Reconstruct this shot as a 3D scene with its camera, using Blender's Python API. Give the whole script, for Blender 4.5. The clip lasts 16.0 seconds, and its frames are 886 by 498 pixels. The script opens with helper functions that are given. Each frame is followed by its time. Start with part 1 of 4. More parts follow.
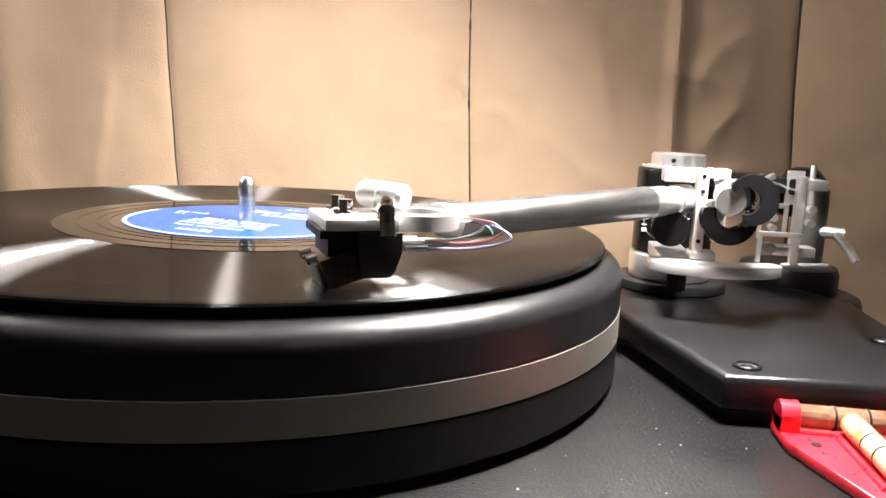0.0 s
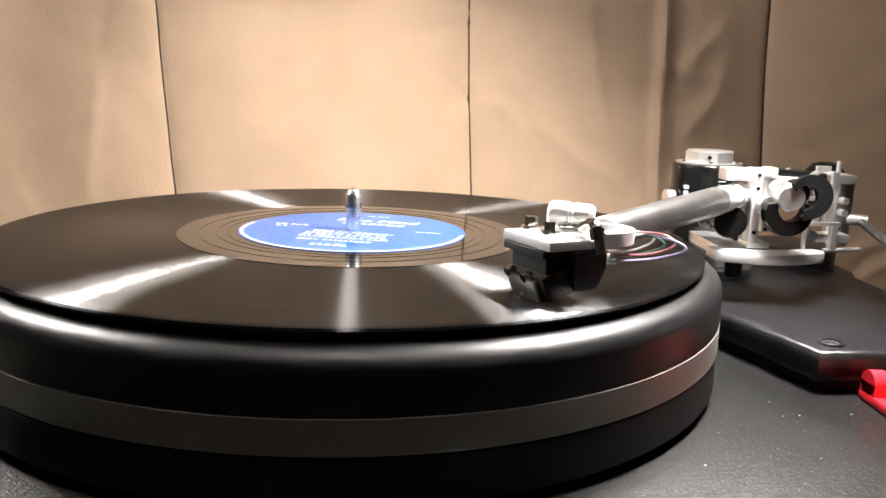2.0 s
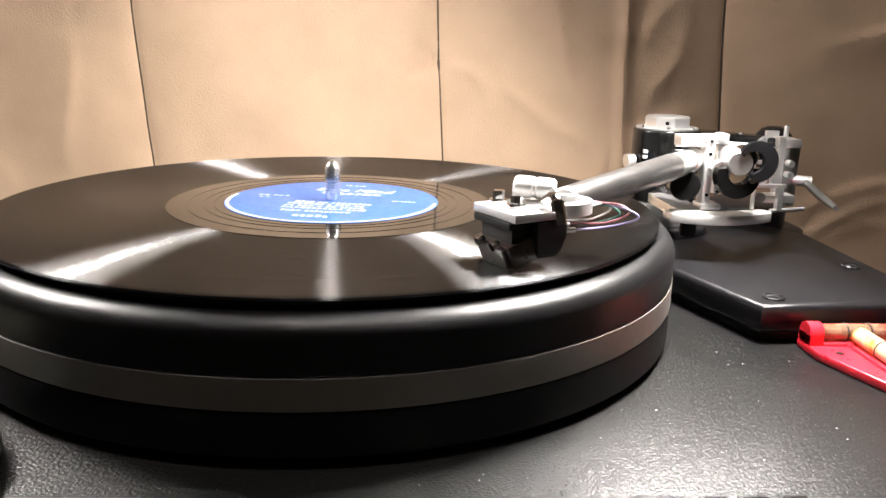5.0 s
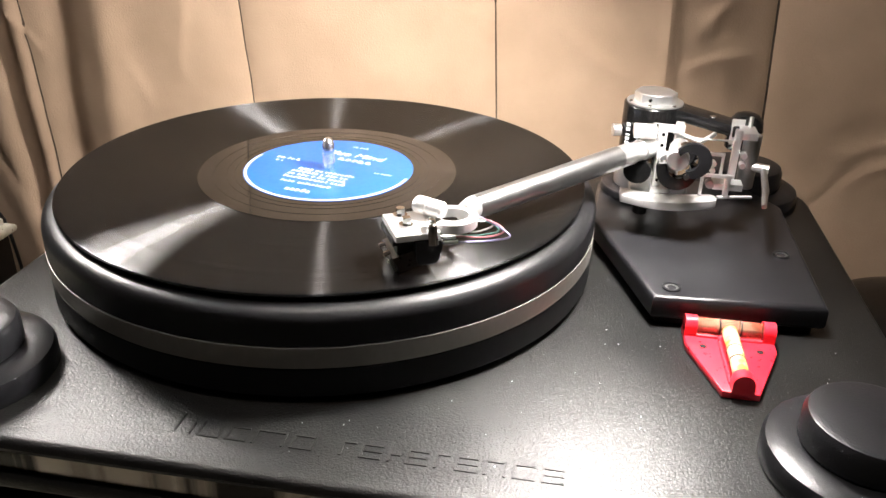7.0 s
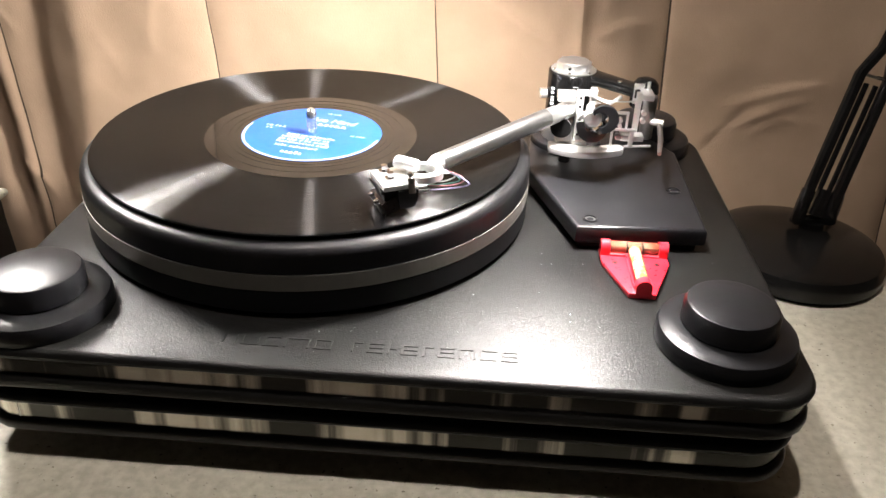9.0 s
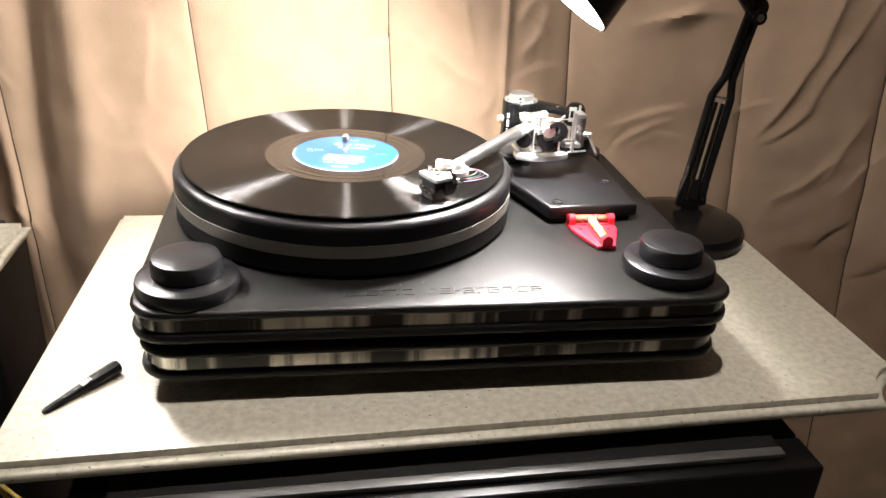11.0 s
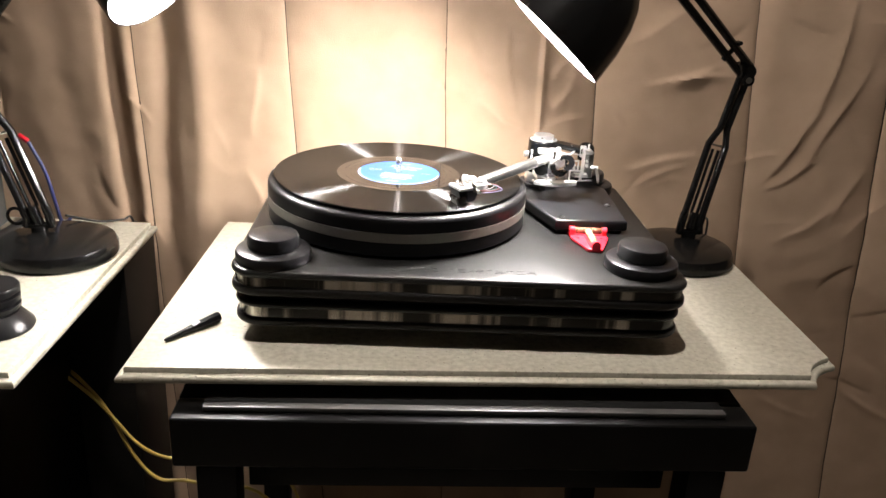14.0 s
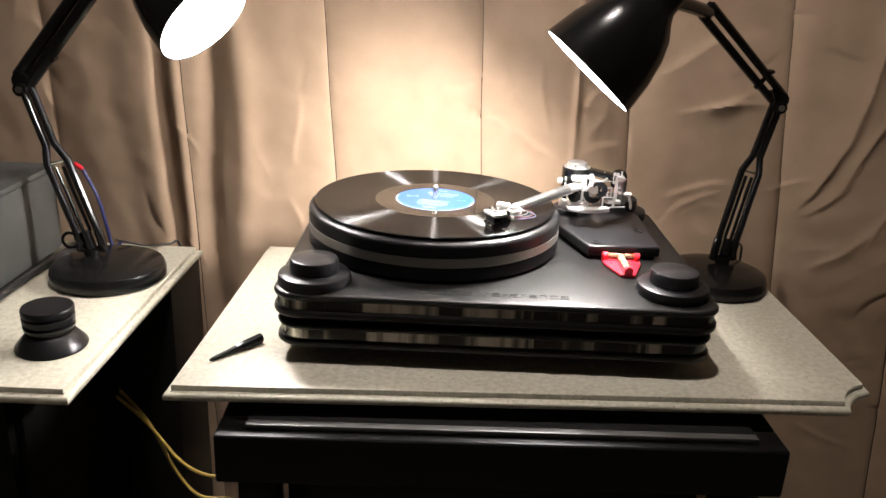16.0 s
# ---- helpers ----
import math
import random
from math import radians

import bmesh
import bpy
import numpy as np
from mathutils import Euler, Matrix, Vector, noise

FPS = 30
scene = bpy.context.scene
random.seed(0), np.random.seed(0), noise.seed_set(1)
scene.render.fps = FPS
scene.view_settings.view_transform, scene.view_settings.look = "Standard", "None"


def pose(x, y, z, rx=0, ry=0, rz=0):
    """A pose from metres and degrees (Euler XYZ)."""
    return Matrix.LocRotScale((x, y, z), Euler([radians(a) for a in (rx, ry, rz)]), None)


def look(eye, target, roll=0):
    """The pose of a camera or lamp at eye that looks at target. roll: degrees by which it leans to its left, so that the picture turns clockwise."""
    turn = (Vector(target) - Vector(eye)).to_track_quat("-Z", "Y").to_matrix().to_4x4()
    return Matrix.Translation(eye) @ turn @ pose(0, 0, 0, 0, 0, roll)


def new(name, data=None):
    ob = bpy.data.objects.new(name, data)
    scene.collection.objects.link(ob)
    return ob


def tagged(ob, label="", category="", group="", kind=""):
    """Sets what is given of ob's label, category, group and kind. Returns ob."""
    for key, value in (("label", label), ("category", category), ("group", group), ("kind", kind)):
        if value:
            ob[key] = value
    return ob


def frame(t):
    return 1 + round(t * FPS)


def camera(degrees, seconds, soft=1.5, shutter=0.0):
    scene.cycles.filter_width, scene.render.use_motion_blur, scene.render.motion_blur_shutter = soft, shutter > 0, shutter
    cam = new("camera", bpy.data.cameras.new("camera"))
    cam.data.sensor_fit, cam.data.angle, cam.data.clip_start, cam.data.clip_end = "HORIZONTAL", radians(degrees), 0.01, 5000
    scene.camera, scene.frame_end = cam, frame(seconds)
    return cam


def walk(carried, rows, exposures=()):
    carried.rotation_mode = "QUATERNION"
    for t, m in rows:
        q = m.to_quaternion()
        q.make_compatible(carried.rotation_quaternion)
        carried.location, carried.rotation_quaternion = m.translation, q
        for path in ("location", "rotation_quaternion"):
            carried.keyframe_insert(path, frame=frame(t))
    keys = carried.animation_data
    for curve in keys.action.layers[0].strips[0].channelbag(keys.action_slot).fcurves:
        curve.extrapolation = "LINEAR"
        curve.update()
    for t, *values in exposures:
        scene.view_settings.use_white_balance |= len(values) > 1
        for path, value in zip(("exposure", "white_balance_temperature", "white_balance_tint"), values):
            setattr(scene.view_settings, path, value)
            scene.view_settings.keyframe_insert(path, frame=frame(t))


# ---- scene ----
cam = camera(57.71, 16.0)
PATH = [
    (0, (0.1251, -0.3276, 0.1835), (-0.1150, 1.6301, -0.1480), 2.75),
    (0.5, (0.1034, -0.3374, 0.1867), (-0.0735, 1.6250, -0.1561), 3.08),
    (1, (0.0872, -0.3454, 0.1881), (-0.0171, 1.6203, -0.1652), 2.69),
    (1.5, (0.0625, -0.3529, 0.1919), (0.0390, 1.6130, -0.1753), 2.13),
    (2, (0.0302, -0.3559, 0.1978), (0.0863, 1.6052, -0.1906), 1.91),
    (2.5, (0.0077, -0.3614, 0.2001), (0.1391, 1.5918, -0.2093), 1.95),
    (3, (-0.0113, -0.3663, 0.2017), (0.1889, 1.5775, -0.2246), 2.23),
    (3.2, (-0.0184, -0.3587, 0.1978), (0.2460, 1.5776, -0.2273), 1.94),
    (5.5, (0.0631, -0.3844, 0.2212), (0.0846, 1.5308, -0.3546), 1.28),
    (6, (0.1031, -0.3878, 0.2481), (-0.0084, 1.4753, -0.4706), 1.32),
    (6.5, (0.1247, -0.3991, 0.2730), (-0.1071, 1.4132, -0.5406), 1.52),
    (7, (0.1390, -0.4318, 0.3074), (-0.1441, 1.3344, -0.5873), 1.49),
    (7.5, (0.1503, -0.4513, 0.3198), (-0.1019, 1.2849, -0.6404), 2.34),
    (8, (0.1635, -0.4793, 0.3355), (-0.0192, 1.2426, -0.6654), 2.92),
    (8.5, (0.1596, -0.5058, 0.3469), (0.0217, 1.2155, -0.6622), 2.68),
    (9, (0.1246, -0.5368, 0.3571), (0.0375, 1.1904, -0.6474), 2.11),
    (9.2, (0.1097, -0.5539, 0.3625), (0.0568, 1.1830, -0.6277), 1.96),
    (11.3, (-0.0346, -0.7565, 0.3935), (0.2905, 1.0240, -0.4574), 3.35),
    (11.5, (-0.0312, -0.7729, 0.3954), (0.2789, 1.0161, -0.4432), 3.17),
    (12, (-0.0031, -0.8335, 0.3967), (0.2490, 0.9708, -0.4286), 3.12),
    (12.5, (0.0182, -0.9032, 0.4010), (0.2154, 0.9148, -0.4089), 3.20),
    (13, (0.0182, -0.9439, 0.4082), (0.1864, 0.8875, -0.3777), 3.32),
    (13.5, (0.0086, -0.9538, 0.4142), (0.1405, 0.8925, -0.3433), 3.10),
    (14, (0.0070, -0.9573, 0.4112), (0.1105, 0.9023, -0.3177), 3.45),
    (14.5, (0.0118, -0.9551, 0.4144), (0.0891, 0.9123, -0.2974), 3.14),
    (15, (0.0135, -0.9541, 0.4160), (0.0785, 0.9179, -0.2851), 2.92),
    (15.5, (0.0182, -0.9665, 0.4185), (0.0756, 0.9112, -0.2677), 2.49),
    (16, (0.0071, -0.9810, 0.4195), (0.0182, 0.9018, -0.2549), 2.68),
]
walk(cam, [(t, look(eye, target, roll)) for t, eye, target, roll in PATH],
     exposures=[(0, -0.24), (3.2, -0.40), (5.5, -0.26), (7, -0.23), (9, 0.06), (11.5, 0.52), (13, 0.64), (14.5, 0.34), (16, 0.19)])

# ---------------------------------------------------------------- world and lamps
world = bpy.data.worlds.new("room_air")
world.use_nodes = True
world.node_tree.nodes["Background"].inputs["Color"].default_value = (1.0, 0.86, 0.70, 1)
world.node_tree.nodes["Background"].inputs["Strength"].default_value = 0.02
scene.world = world


# ---------------------------------------------------------------- materials
def material(name, colour, rough=0.5, metal=0.0, second=None, scale=40.0, bump=0.0, bump_scale=300.0,
             stretch=(1, 1, 1), rough_spread=0.08, coat=0.0, spots=None, spot_scale=200.0, spot_cut=0.62, spec=0.5, edge=0.15, centre=0.5):
    m = bpy.data.materials.new(name)
    m.use_nodes = True
    nt = m.node_tree
    b = nt.nodes["Principled BSDF"]
    co = nt.nodes.new("ShaderNodeTexCoord")
    mp = nt.nodes.new("ShaderNodeMapping")
    mp.inputs["Scale"].default_value = stretch
    nt.links.new(co.outputs["Object"], mp.inputs["Vector"])
    big = nt.nodes.new("ShaderNodeTexNoise")
    big.inputs["Scale"].default_value = scale
    big.inputs["Detail"].default_value = 5
    nt.links.new(mp.outputs["Vector"], big.inputs["Vector"])
    fine = nt.nodes.new("ShaderNodeTexNoise")
    fine.inputs["Scale"].default_value = bump_scale
    fine.inputs["Detail"].default_value = 3
    nt.links.new(mp.outputs["Vector"], fine.inputs["Vector"])
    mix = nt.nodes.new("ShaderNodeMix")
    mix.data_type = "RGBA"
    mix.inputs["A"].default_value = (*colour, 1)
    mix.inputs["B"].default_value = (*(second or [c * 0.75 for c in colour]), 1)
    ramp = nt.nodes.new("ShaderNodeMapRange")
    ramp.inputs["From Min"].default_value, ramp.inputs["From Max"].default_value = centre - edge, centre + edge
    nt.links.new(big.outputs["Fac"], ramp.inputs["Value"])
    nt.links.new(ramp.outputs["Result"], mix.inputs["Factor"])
    last = mix.outputs["Result"]
    if spots:
        sp = nt.nodes.new("ShaderNodeTexNoise")
        sp.inputs["Scale"].default_value = spot_scale
        sp.inputs["Detail"].default_value = 2
        nt.links.new(mp.outputs["Vector"], sp.inputs["Vector"])
        cut = nt.nodes.new("ShaderNodeMapRange")
        cut.inputs["From Min"].default_value, cut.inputs["From Max"].default_value = spot_cut, spot_cut + 0.08
        nt.links.new(sp.outputs["Fac"], cut.inputs["Value"])
        over = nt.nodes.new("ShaderNodeMix")
        over.data_type = "RGBA"
        over.inputs["B"].default_value = (*spots, 1)
        nt.links.new(last, over.inputs["A"])
        nt.links.new(cut.outputs["Result"], over.inputs["Factor"])
        last = over.outputs["Result"]
    nt.links.new(last, b.inputs["Base Color"])
    rr = nt.nodes.new("ShaderNodeMapRange")
    rr.inputs["To Min"].default_value, rr.inputs["To Max"].default_value = max(0.02, rough - rough_spread), min(1, rough + rough_spread)
    nt.links.new(fine.outputs["Fac"], rr.inputs["Value"])
    nt.links.new(rr.outputs["Result"], b.inputs["Roughness"])
    b.inputs["Metallic"].default_value = metal
    b.inputs["Specular IOR Level"].default_value = spec
    b.inputs["Coat Weight"].default_value = coat
    b.inputs["Coat Roughness"].default_value = 0.05
    if bump:
        bp = nt.nodes.new("ShaderNodeBump")
        bp.inputs["Strength"].default_value = bump
        bp.inputs["Distance"].default_value = 0.001
        nt.links.new(fine.outputs["Fac"], bp.inputs["Height"])
        nt.links.new(bp.outputs["Normal"], b.inputs["Normal"])
    return m


def glow(name, colour, strength):
    m = bpy.data.materials.new(name)
    m.use_nodes = True
    b = m.node_tree.nodes["Principled BSDF"]
    b.inputs["Emission Color"].default_value = (*colour, 1)
    b.inputs["Emission Strength"].default_value = strength
    return m


def grooved(name, colour, along, across):
    """Vinyl: fine grooves round the z axis. Gloss is sharp along the grooves and wide across them, which draws each lamp out into a radial streak."""
    m = bpy.data.materials.new(name)
    m.use_nodes = True
    nt = m.node_tree
    nt.nodes.remove(nt.nodes["Principled BSDF"])
    tan = nt.nodes.new("ShaderNodeTangent")
    tan.direction_type, tan.axis = "RADIAL", "Z"
    gloss = nt.nodes.new("ShaderNodeBsdfAnisotropic")
    gloss.inputs["Color"].default_value = (0.55, 0.55, 0.55, 1)
    middle = math.sqrt(along * across)
    gloss.inputs["Anisotropy"].default_value = 1 - along / middle
    nt.links.new(tan.outputs["Tangent"], gloss.inputs["Tangent"])
    co = nt.nodes.new("ShaderNodeTexCoord")
    length = nt.nodes.new("ShaderNodeVectorMath")
    length.operation = "LENGTH"
    nt.links.new(co.outputs["Object"], length.inputs[0])
    ring = nt.nodes.new("ShaderNodeTexNoise")
    ring.noise_dimensions = "1D"
    ring.inputs["Scale"].default_value = 260
    ring.inputs["Detail"].default_value = 6
    nt.links.new(length.outputs["Value"], ring.inputs["W"])
    rr = nt.nodes.new("ShaderNodeMapRange")
    rr.inputs["From Min"].default_value, rr.inputs["From Max"].default_value = 0.3, 0.7
    rr.inputs["To Min"].default_value, rr.inputs["To Max"].default_value = math.sqrt(middle) * 0.90, math.sqrt(middle) * 1.10
    nt.links.new(ring.outputs["Fac"], rr.inputs["Value"])
    nt.links.new(rr.outputs["Result"], gloss.inputs["Roughness"])
    body = nt.nodes.new("ShaderNodeBsdfDiffuse")
    body.inputs["Color"].default_value = (*colour, 1)
    edge = nt.nodes.new("ShaderNodeFresnel")
    edge.inputs["IOR"].default_value = 1.5
    mix = nt.nodes.new("ShaderNodeMixShader")
    nt.links.new(edge.outputs["Fac"], mix.inputs["Fac"])
    nt.links.new(body.outputs["BSDF"], mix.inputs[1])
    nt.links.new(gloss.outputs["BSDF"], mix.inputs[2])
    nt.links.new(mix.outputs["Shader"], nt.nodes["Material Output"].inputs["Surface"])
    return m


M_BLANKET = material("tan_cotton", (0.440, 0.313, 0.216), 0.9, second=(0.385, 0.272, 0.184), scale=14, bump=0.35, bump_scale=650)
M_THREAD = material("dark_seam_thread", (0.055, 0.036, 0.022), 0.95)
M_BLACK = material("black_satin_paint", (0.007, 0.007, 0.008), 0.30, second=(0.010, 0.010, 0.011), spec=0.26, scale=60, bump=0.12, bump_scale=1500, rough_spread=0.06)
# The pale spots paint sparkle into the colour, on top of the bumped grain.
M_PLINTH = material("black_textured_lacquer", (0.007, 0.007, 0.007), 0.34, second=(0.010, 0.010, 0.0095), spec=0.23, scale=30, bump=0.30, bump_scale=1050, rough_spread=0.14,
                    spots=(0.05, 0.05, 0.047), spot_scale=500, spot_cut=0.70)
M_RUBBER = material("matt_black_rubber", (0.006, 0.006, 0.006), 0.6, spec=0.25)
M_PLATTER = material("satin_black_platter", (0.005, 0.005, 0.0055), 0.38, second=(0.006, 0.006, 0.0065), spec=0.20, scale=40, rough_spread=0.05)
M_BRIGHT = material("bright_machined_aluminium", (0.92, 0.92, 0.91), 0.36, 1.0, scale=60, second=(0.84, 0.84, 0.83), rough_spread=0.06)
M_SATIN = material("satin_aluminium_tube", (0.46, 0.46, 0.45), 0.33, 1.0, scale=60, second=(0.36, 0.36, 0.355))
M_SHELL = material("bead_blasted_aluminium", (0.90, 0.90, 0.89), 0.50, 1.0, scale=60, second=(0.84, 0.84, 0.83), bump=0.1, bump_scale=2500)
M_SPINDLE = material("polished_spindle_steel", (0.93, 0.93, 0.92), 0.26, 1.0, rough_spread=0.03)
M_CHROME = material("polished_chrome", (0.86, 0.86, 0.86), 0.08, 1.0, rough_spread=0.03)
# Pale and dark stripes in the band's colour stand for reflections in the polish.
M_BAND = material("band_painted_reflections", (0.80, 0.76, 0.69), 0.22, 1.0, second=(0.055, 0.055, 0.053), edge=0.05, centre=0.43, scale=11, bump=0.4, bump_scale=14, stretch=(3.5, 3.5, 0.02), rough_spread=0.16)
M_PBAND = material("grey_metal_platter_band", (0.27, 0.258, 0.235), 0.55, 1.0, second=(0.23, 0.22, 0.20), scale=12, rough_spread=0.08)
M_VINYL = grooved("black_vinyl", (0.003, 0.003, 0.003), 0.006, 0.22)
M_DEAD = material("smooth_black_vinyl", (0.008, 0.007, 0.006), 0.07, rough_spread=0.02)
M_LABEL = material("blue_printed_paper", (0.008, 0.085, 0.36), 0.32, second=(0.007, 0.078, 0.33), scale=60, coat=0.2)
M_WHITE = material("white_print", (0.55, 0.57, 0.60), 0.5)
M_SLAB = material("speckled_stone_laminate", (0.42, 0.40, 0.32), 0.36, second=(0.54, 0.52, 0.43), scale=150, bump=0.05, spots=(0.17, 0.155, 0.11), spot_scale=260, spot_cut=0.66)
M_STEEL = material("black_powder_coated_steel", (0.005, 0.005, 0.005), 0.36, scale=50, bump=0.1, bump_scale=900, spec=0.16)
M_SHELF = material("panel_lit_grey", (0.09, 0.088, 0.085), 0.4, scale=30)
M_LAMP = material("glossy_black_enamel", (0.007, 0.007, 0.007), 0.2, spec=0.35, scale=20, rough_spread=0.04)
M_INNER = material("white_enamel", (0.85, 0.85, 0.83), 0.4)
M_BULB_A = glow("lit_bulb", (1.0, 0.94, 0.905), 890.0)
M_BULB_B = glow("lit_bulb", (1.0, 0.94, 0.905), 350.0)
M_PANEL = glow("ceiling_light_diffuser", (1.0, 0.90, 0.83), 950.0)
M_RED = material("red_plastic", (0.66, 0.022, 0.04), 0.3, second=(0.55, 0.012, 0.025), scale=90, coat=0.2)
M_AMBER = material("amber_vial_liquid", (0.95, 0.78, 0.50), 0.08, second=(0.95, 0.50, 0.10), scale=95, edge=0.06, coat=0.6)
M_AMBER.node_tree.nodes["Principled BSDF"].inputs["Transmission Weight"].default_value = 0.45
M_CLEARVIAL = material("pinkish_clear_vial", (0.62, 0.16, 0.09), 0.06, second=(0.92, 0.55, 0.36), scale=95, edge=0.08, coat=0.6)
M_CLEARVIAL.node_tree.nodes["Principled BSDF"].inputs["Transmission Weight"].default_value = 0.75
M_GREYBOX = material("light_grey_plastic", (0.065, 0.065, 0.062), 0.6, scale=8, spec=0.3)
M_YELLOW = material("yellow_cable_sheath", (0.55, 0.40, 0.10), 0.5)
M_CORD = material("black_cord", (0.012, 0.012, 0.012), 0.5)
M_BLUE = material("blue_cable_sheath", (0.015, 0.020, 0.11), 0.5)
M_GREYPRINT = material("pale_grey_print", (0.45, 0.45, 0.45), 0.5)
M_CARTRIDGE = material("dark_brown_metal_cartridge", (0.020, 0.012, 0.009), 0.3, scale=80, second=(0.035, 0.02, 0.014))
M_DISC = material("dark_grey_anodised", (0.004, 0.004, 0.0045), 0.55, spec=0.05)
M_GLOSS = material("glossy_black_anodised", (0.004, 0.004, 0.004), 0.14, spec=0.28, rough_spread=0.03)
M_FLOOR = material("beige_carpet", (0.22, 0.19, 0.15), 0.95, bump=0.5, bump_scale=500)
M_WALL = material("dim_painted_wall", (0.20, 0.18, 0.15), 0.85, scale=3, second=(0.18, 0.16, 0.135))


# ---------------------------------------------------------------- mesh helpers
def part(name, bm, mat, parent=None, label="", smooth=True, m=None):
    if m is not None:
        bmesh.ops.transform(bm, matrix=m, verts=bm.verts)
    me = bpy.data.meshes.new(name)
    bmesh.ops.recalc_face_normals(bm, faces=bm.faces)
    for f in bm.faces:
        f.smooth = smooth
    for e in bm.edges:
        if len(e.link_faces) == 2 and e.calc_face_angle(0) > 0.6:
            e.smooth = False
    bm.to_mesh(me)
    bm.free()
    me.materials.append(mat)
    ob = new(name, me)
    if parent is not None:
        ob.parent = parent
    if label:
        ob["label"] = label
    return ob


def thing(name, label, category, x=0, y=0, z=0, rz=0, group=""):
    ob = new(name)
    ob.empty_display_size = 0.02
    ob.matrix_basis = pose(x, y, z, 0, 0, rz)
    return tagged(ob, label, category, group)


def lathe(profile, seg=64):
    """A solid of revolution round z from (radius, height) pairs; closed at the axis."""
    bm = bmesh.new()
    rings = []
    closed = profile[0] == profile[-1]
    for r, z in (profile[:-1] if closed else profile):
        if r < 1e-6:
            rings.append([bm.verts.new((0, 0, z))])
        else:
            rings.append([bm.verts.new((r * math.cos(2 * math.pi * i / seg), r * math.sin(2 * math.pi * i / seg), z)) for i in range(seg)])
    for a, b in zip(rings, rings[1:] + (rings[:1] if closed else [])):
        for i in range(seg):
            j = (i + 1) % seg
            f = [a[i % len(a)], a[j % len(a)], b[j % len(b)], b[i % len(b)]]
            f = list(dict.fromkeys(f))
            if len(f) > 2:
                bm.faces.new(f)
    for ring in (rings[0], rings[-1]):
        if len(ring) > 1 and not closed:
            bm.faces.new(ring)
    return bm


def rounded(r0, r1, z0, z1, e, steps=4):
    """Profile of a round block from z0 to z1, radius r0 below and r1 above, with edges rounded by e."""
    out = [(0, z0), (r0 - e, z0)]
    out += [(r0 - e + e * math.sin(a), z0 + e - e * math.cos(a)) for a in [math.pi / 2 * k / steps for k in range(1, steps + 1)]]
    out += [(r1 - e + e * math.cos(a), z1 - e + e * math.sin(a)) for a in [math.pi / 2 * k / steps for k in range(steps + 1)]]
    return out + [(0, z1)]


def bevelled(bm, width, segments=2, angle=0.5):
    es = [e for e in bm.edges if len(e.link_faces) == 2 and e.calc_face_angle(0) > angle]
    bmesh.ops.bevel(bm, geom=es, offset=width, segments=segments, profile=0.6, affect="EDGES", clamp_overlap=True)
    return bm


def box(x0, x1, y0, y1, z0, z1, bevel=0.0, segments=2):
    bm = bmesh.new()
    bmesh.ops.create_cube(bm, size=1, matrix=Matrix.Translation(((x0 + x1) / 2, (y0 + y1) / 2, (z0 + z1) / 2)) @ Matrix.Diagonal((x1 - x0, y1 - y0, z1 - z0, 1)))
    return bevelled(bm, bevel, segments) if bevel else bm


def prism(poly, z0, z1, bevel=0.0, segments=3):
    bm = bmesh.new()
    low = [bm.verts.new((x, y, z0)) for x, y in poly]
    up = [bm.verts.new((x, y, z1)) for x, y in poly]
    bm.faces.new(low[::-1])
    bm.faces.new(up)
    for i in range(len(poly)):
        j = (i + 1) % len(poly)
        bm.faces.new((low[i], low[j], up[j], up[i]))
    bmesh.ops.recalc_face_normals(bm, faces=bm.faces)
    if bevel:
        es = [e for e in bm.edges if abs(e.verts[0].co.z - e.verts[1].co.z) < 1e-6]
        bmesh.ops.bevel(bm, geom=es, offset=bevel, segments=segments, profile=0.5, affect="EDGES", clamp_overlap=True)
    return bm


def corners(x0, x1, y0, y1, r, n=6):
    """Outline of a rectangle with round corners."""
    out = []
    for cx, cy, a0 in ((x1 - r, y1 - r, 0), (x0 + r, y1 - r, 90), (x0 + r, y0 + r, 180), (x1 - r, y0 + r, 270)):
        out += [(cx + r * math.cos(radians(a0 + 90 * k / n)), cy + r * math.sin(radians(a0 + 90 * k / n))) for k in range(n + 1)]
    return out


def smoothed(points, n=8):
    """Catmull-Rom through the points."""
    p = [Vector(q) for q in points]
    p = [p[0] * 2 - p[1]] + p + [p[-1] * 2 - p[-2]]
    out = []
    for i in range(1, len(p) - 2):
        for k in range(n):
            t = k / n
            out.append(0.5 * (2 * p[i] + (p[i + 1] - p[i - 1]) * t + (2 * p[i - 1] - 5 * p[i] + 4 * p[i + 1] - p[i + 2]) * t * t + (3 * p[i] - p[i - 1] - 3 * p[i + 1] + p[i + 2]) * t ** 3))
    return out + [p[-2]]


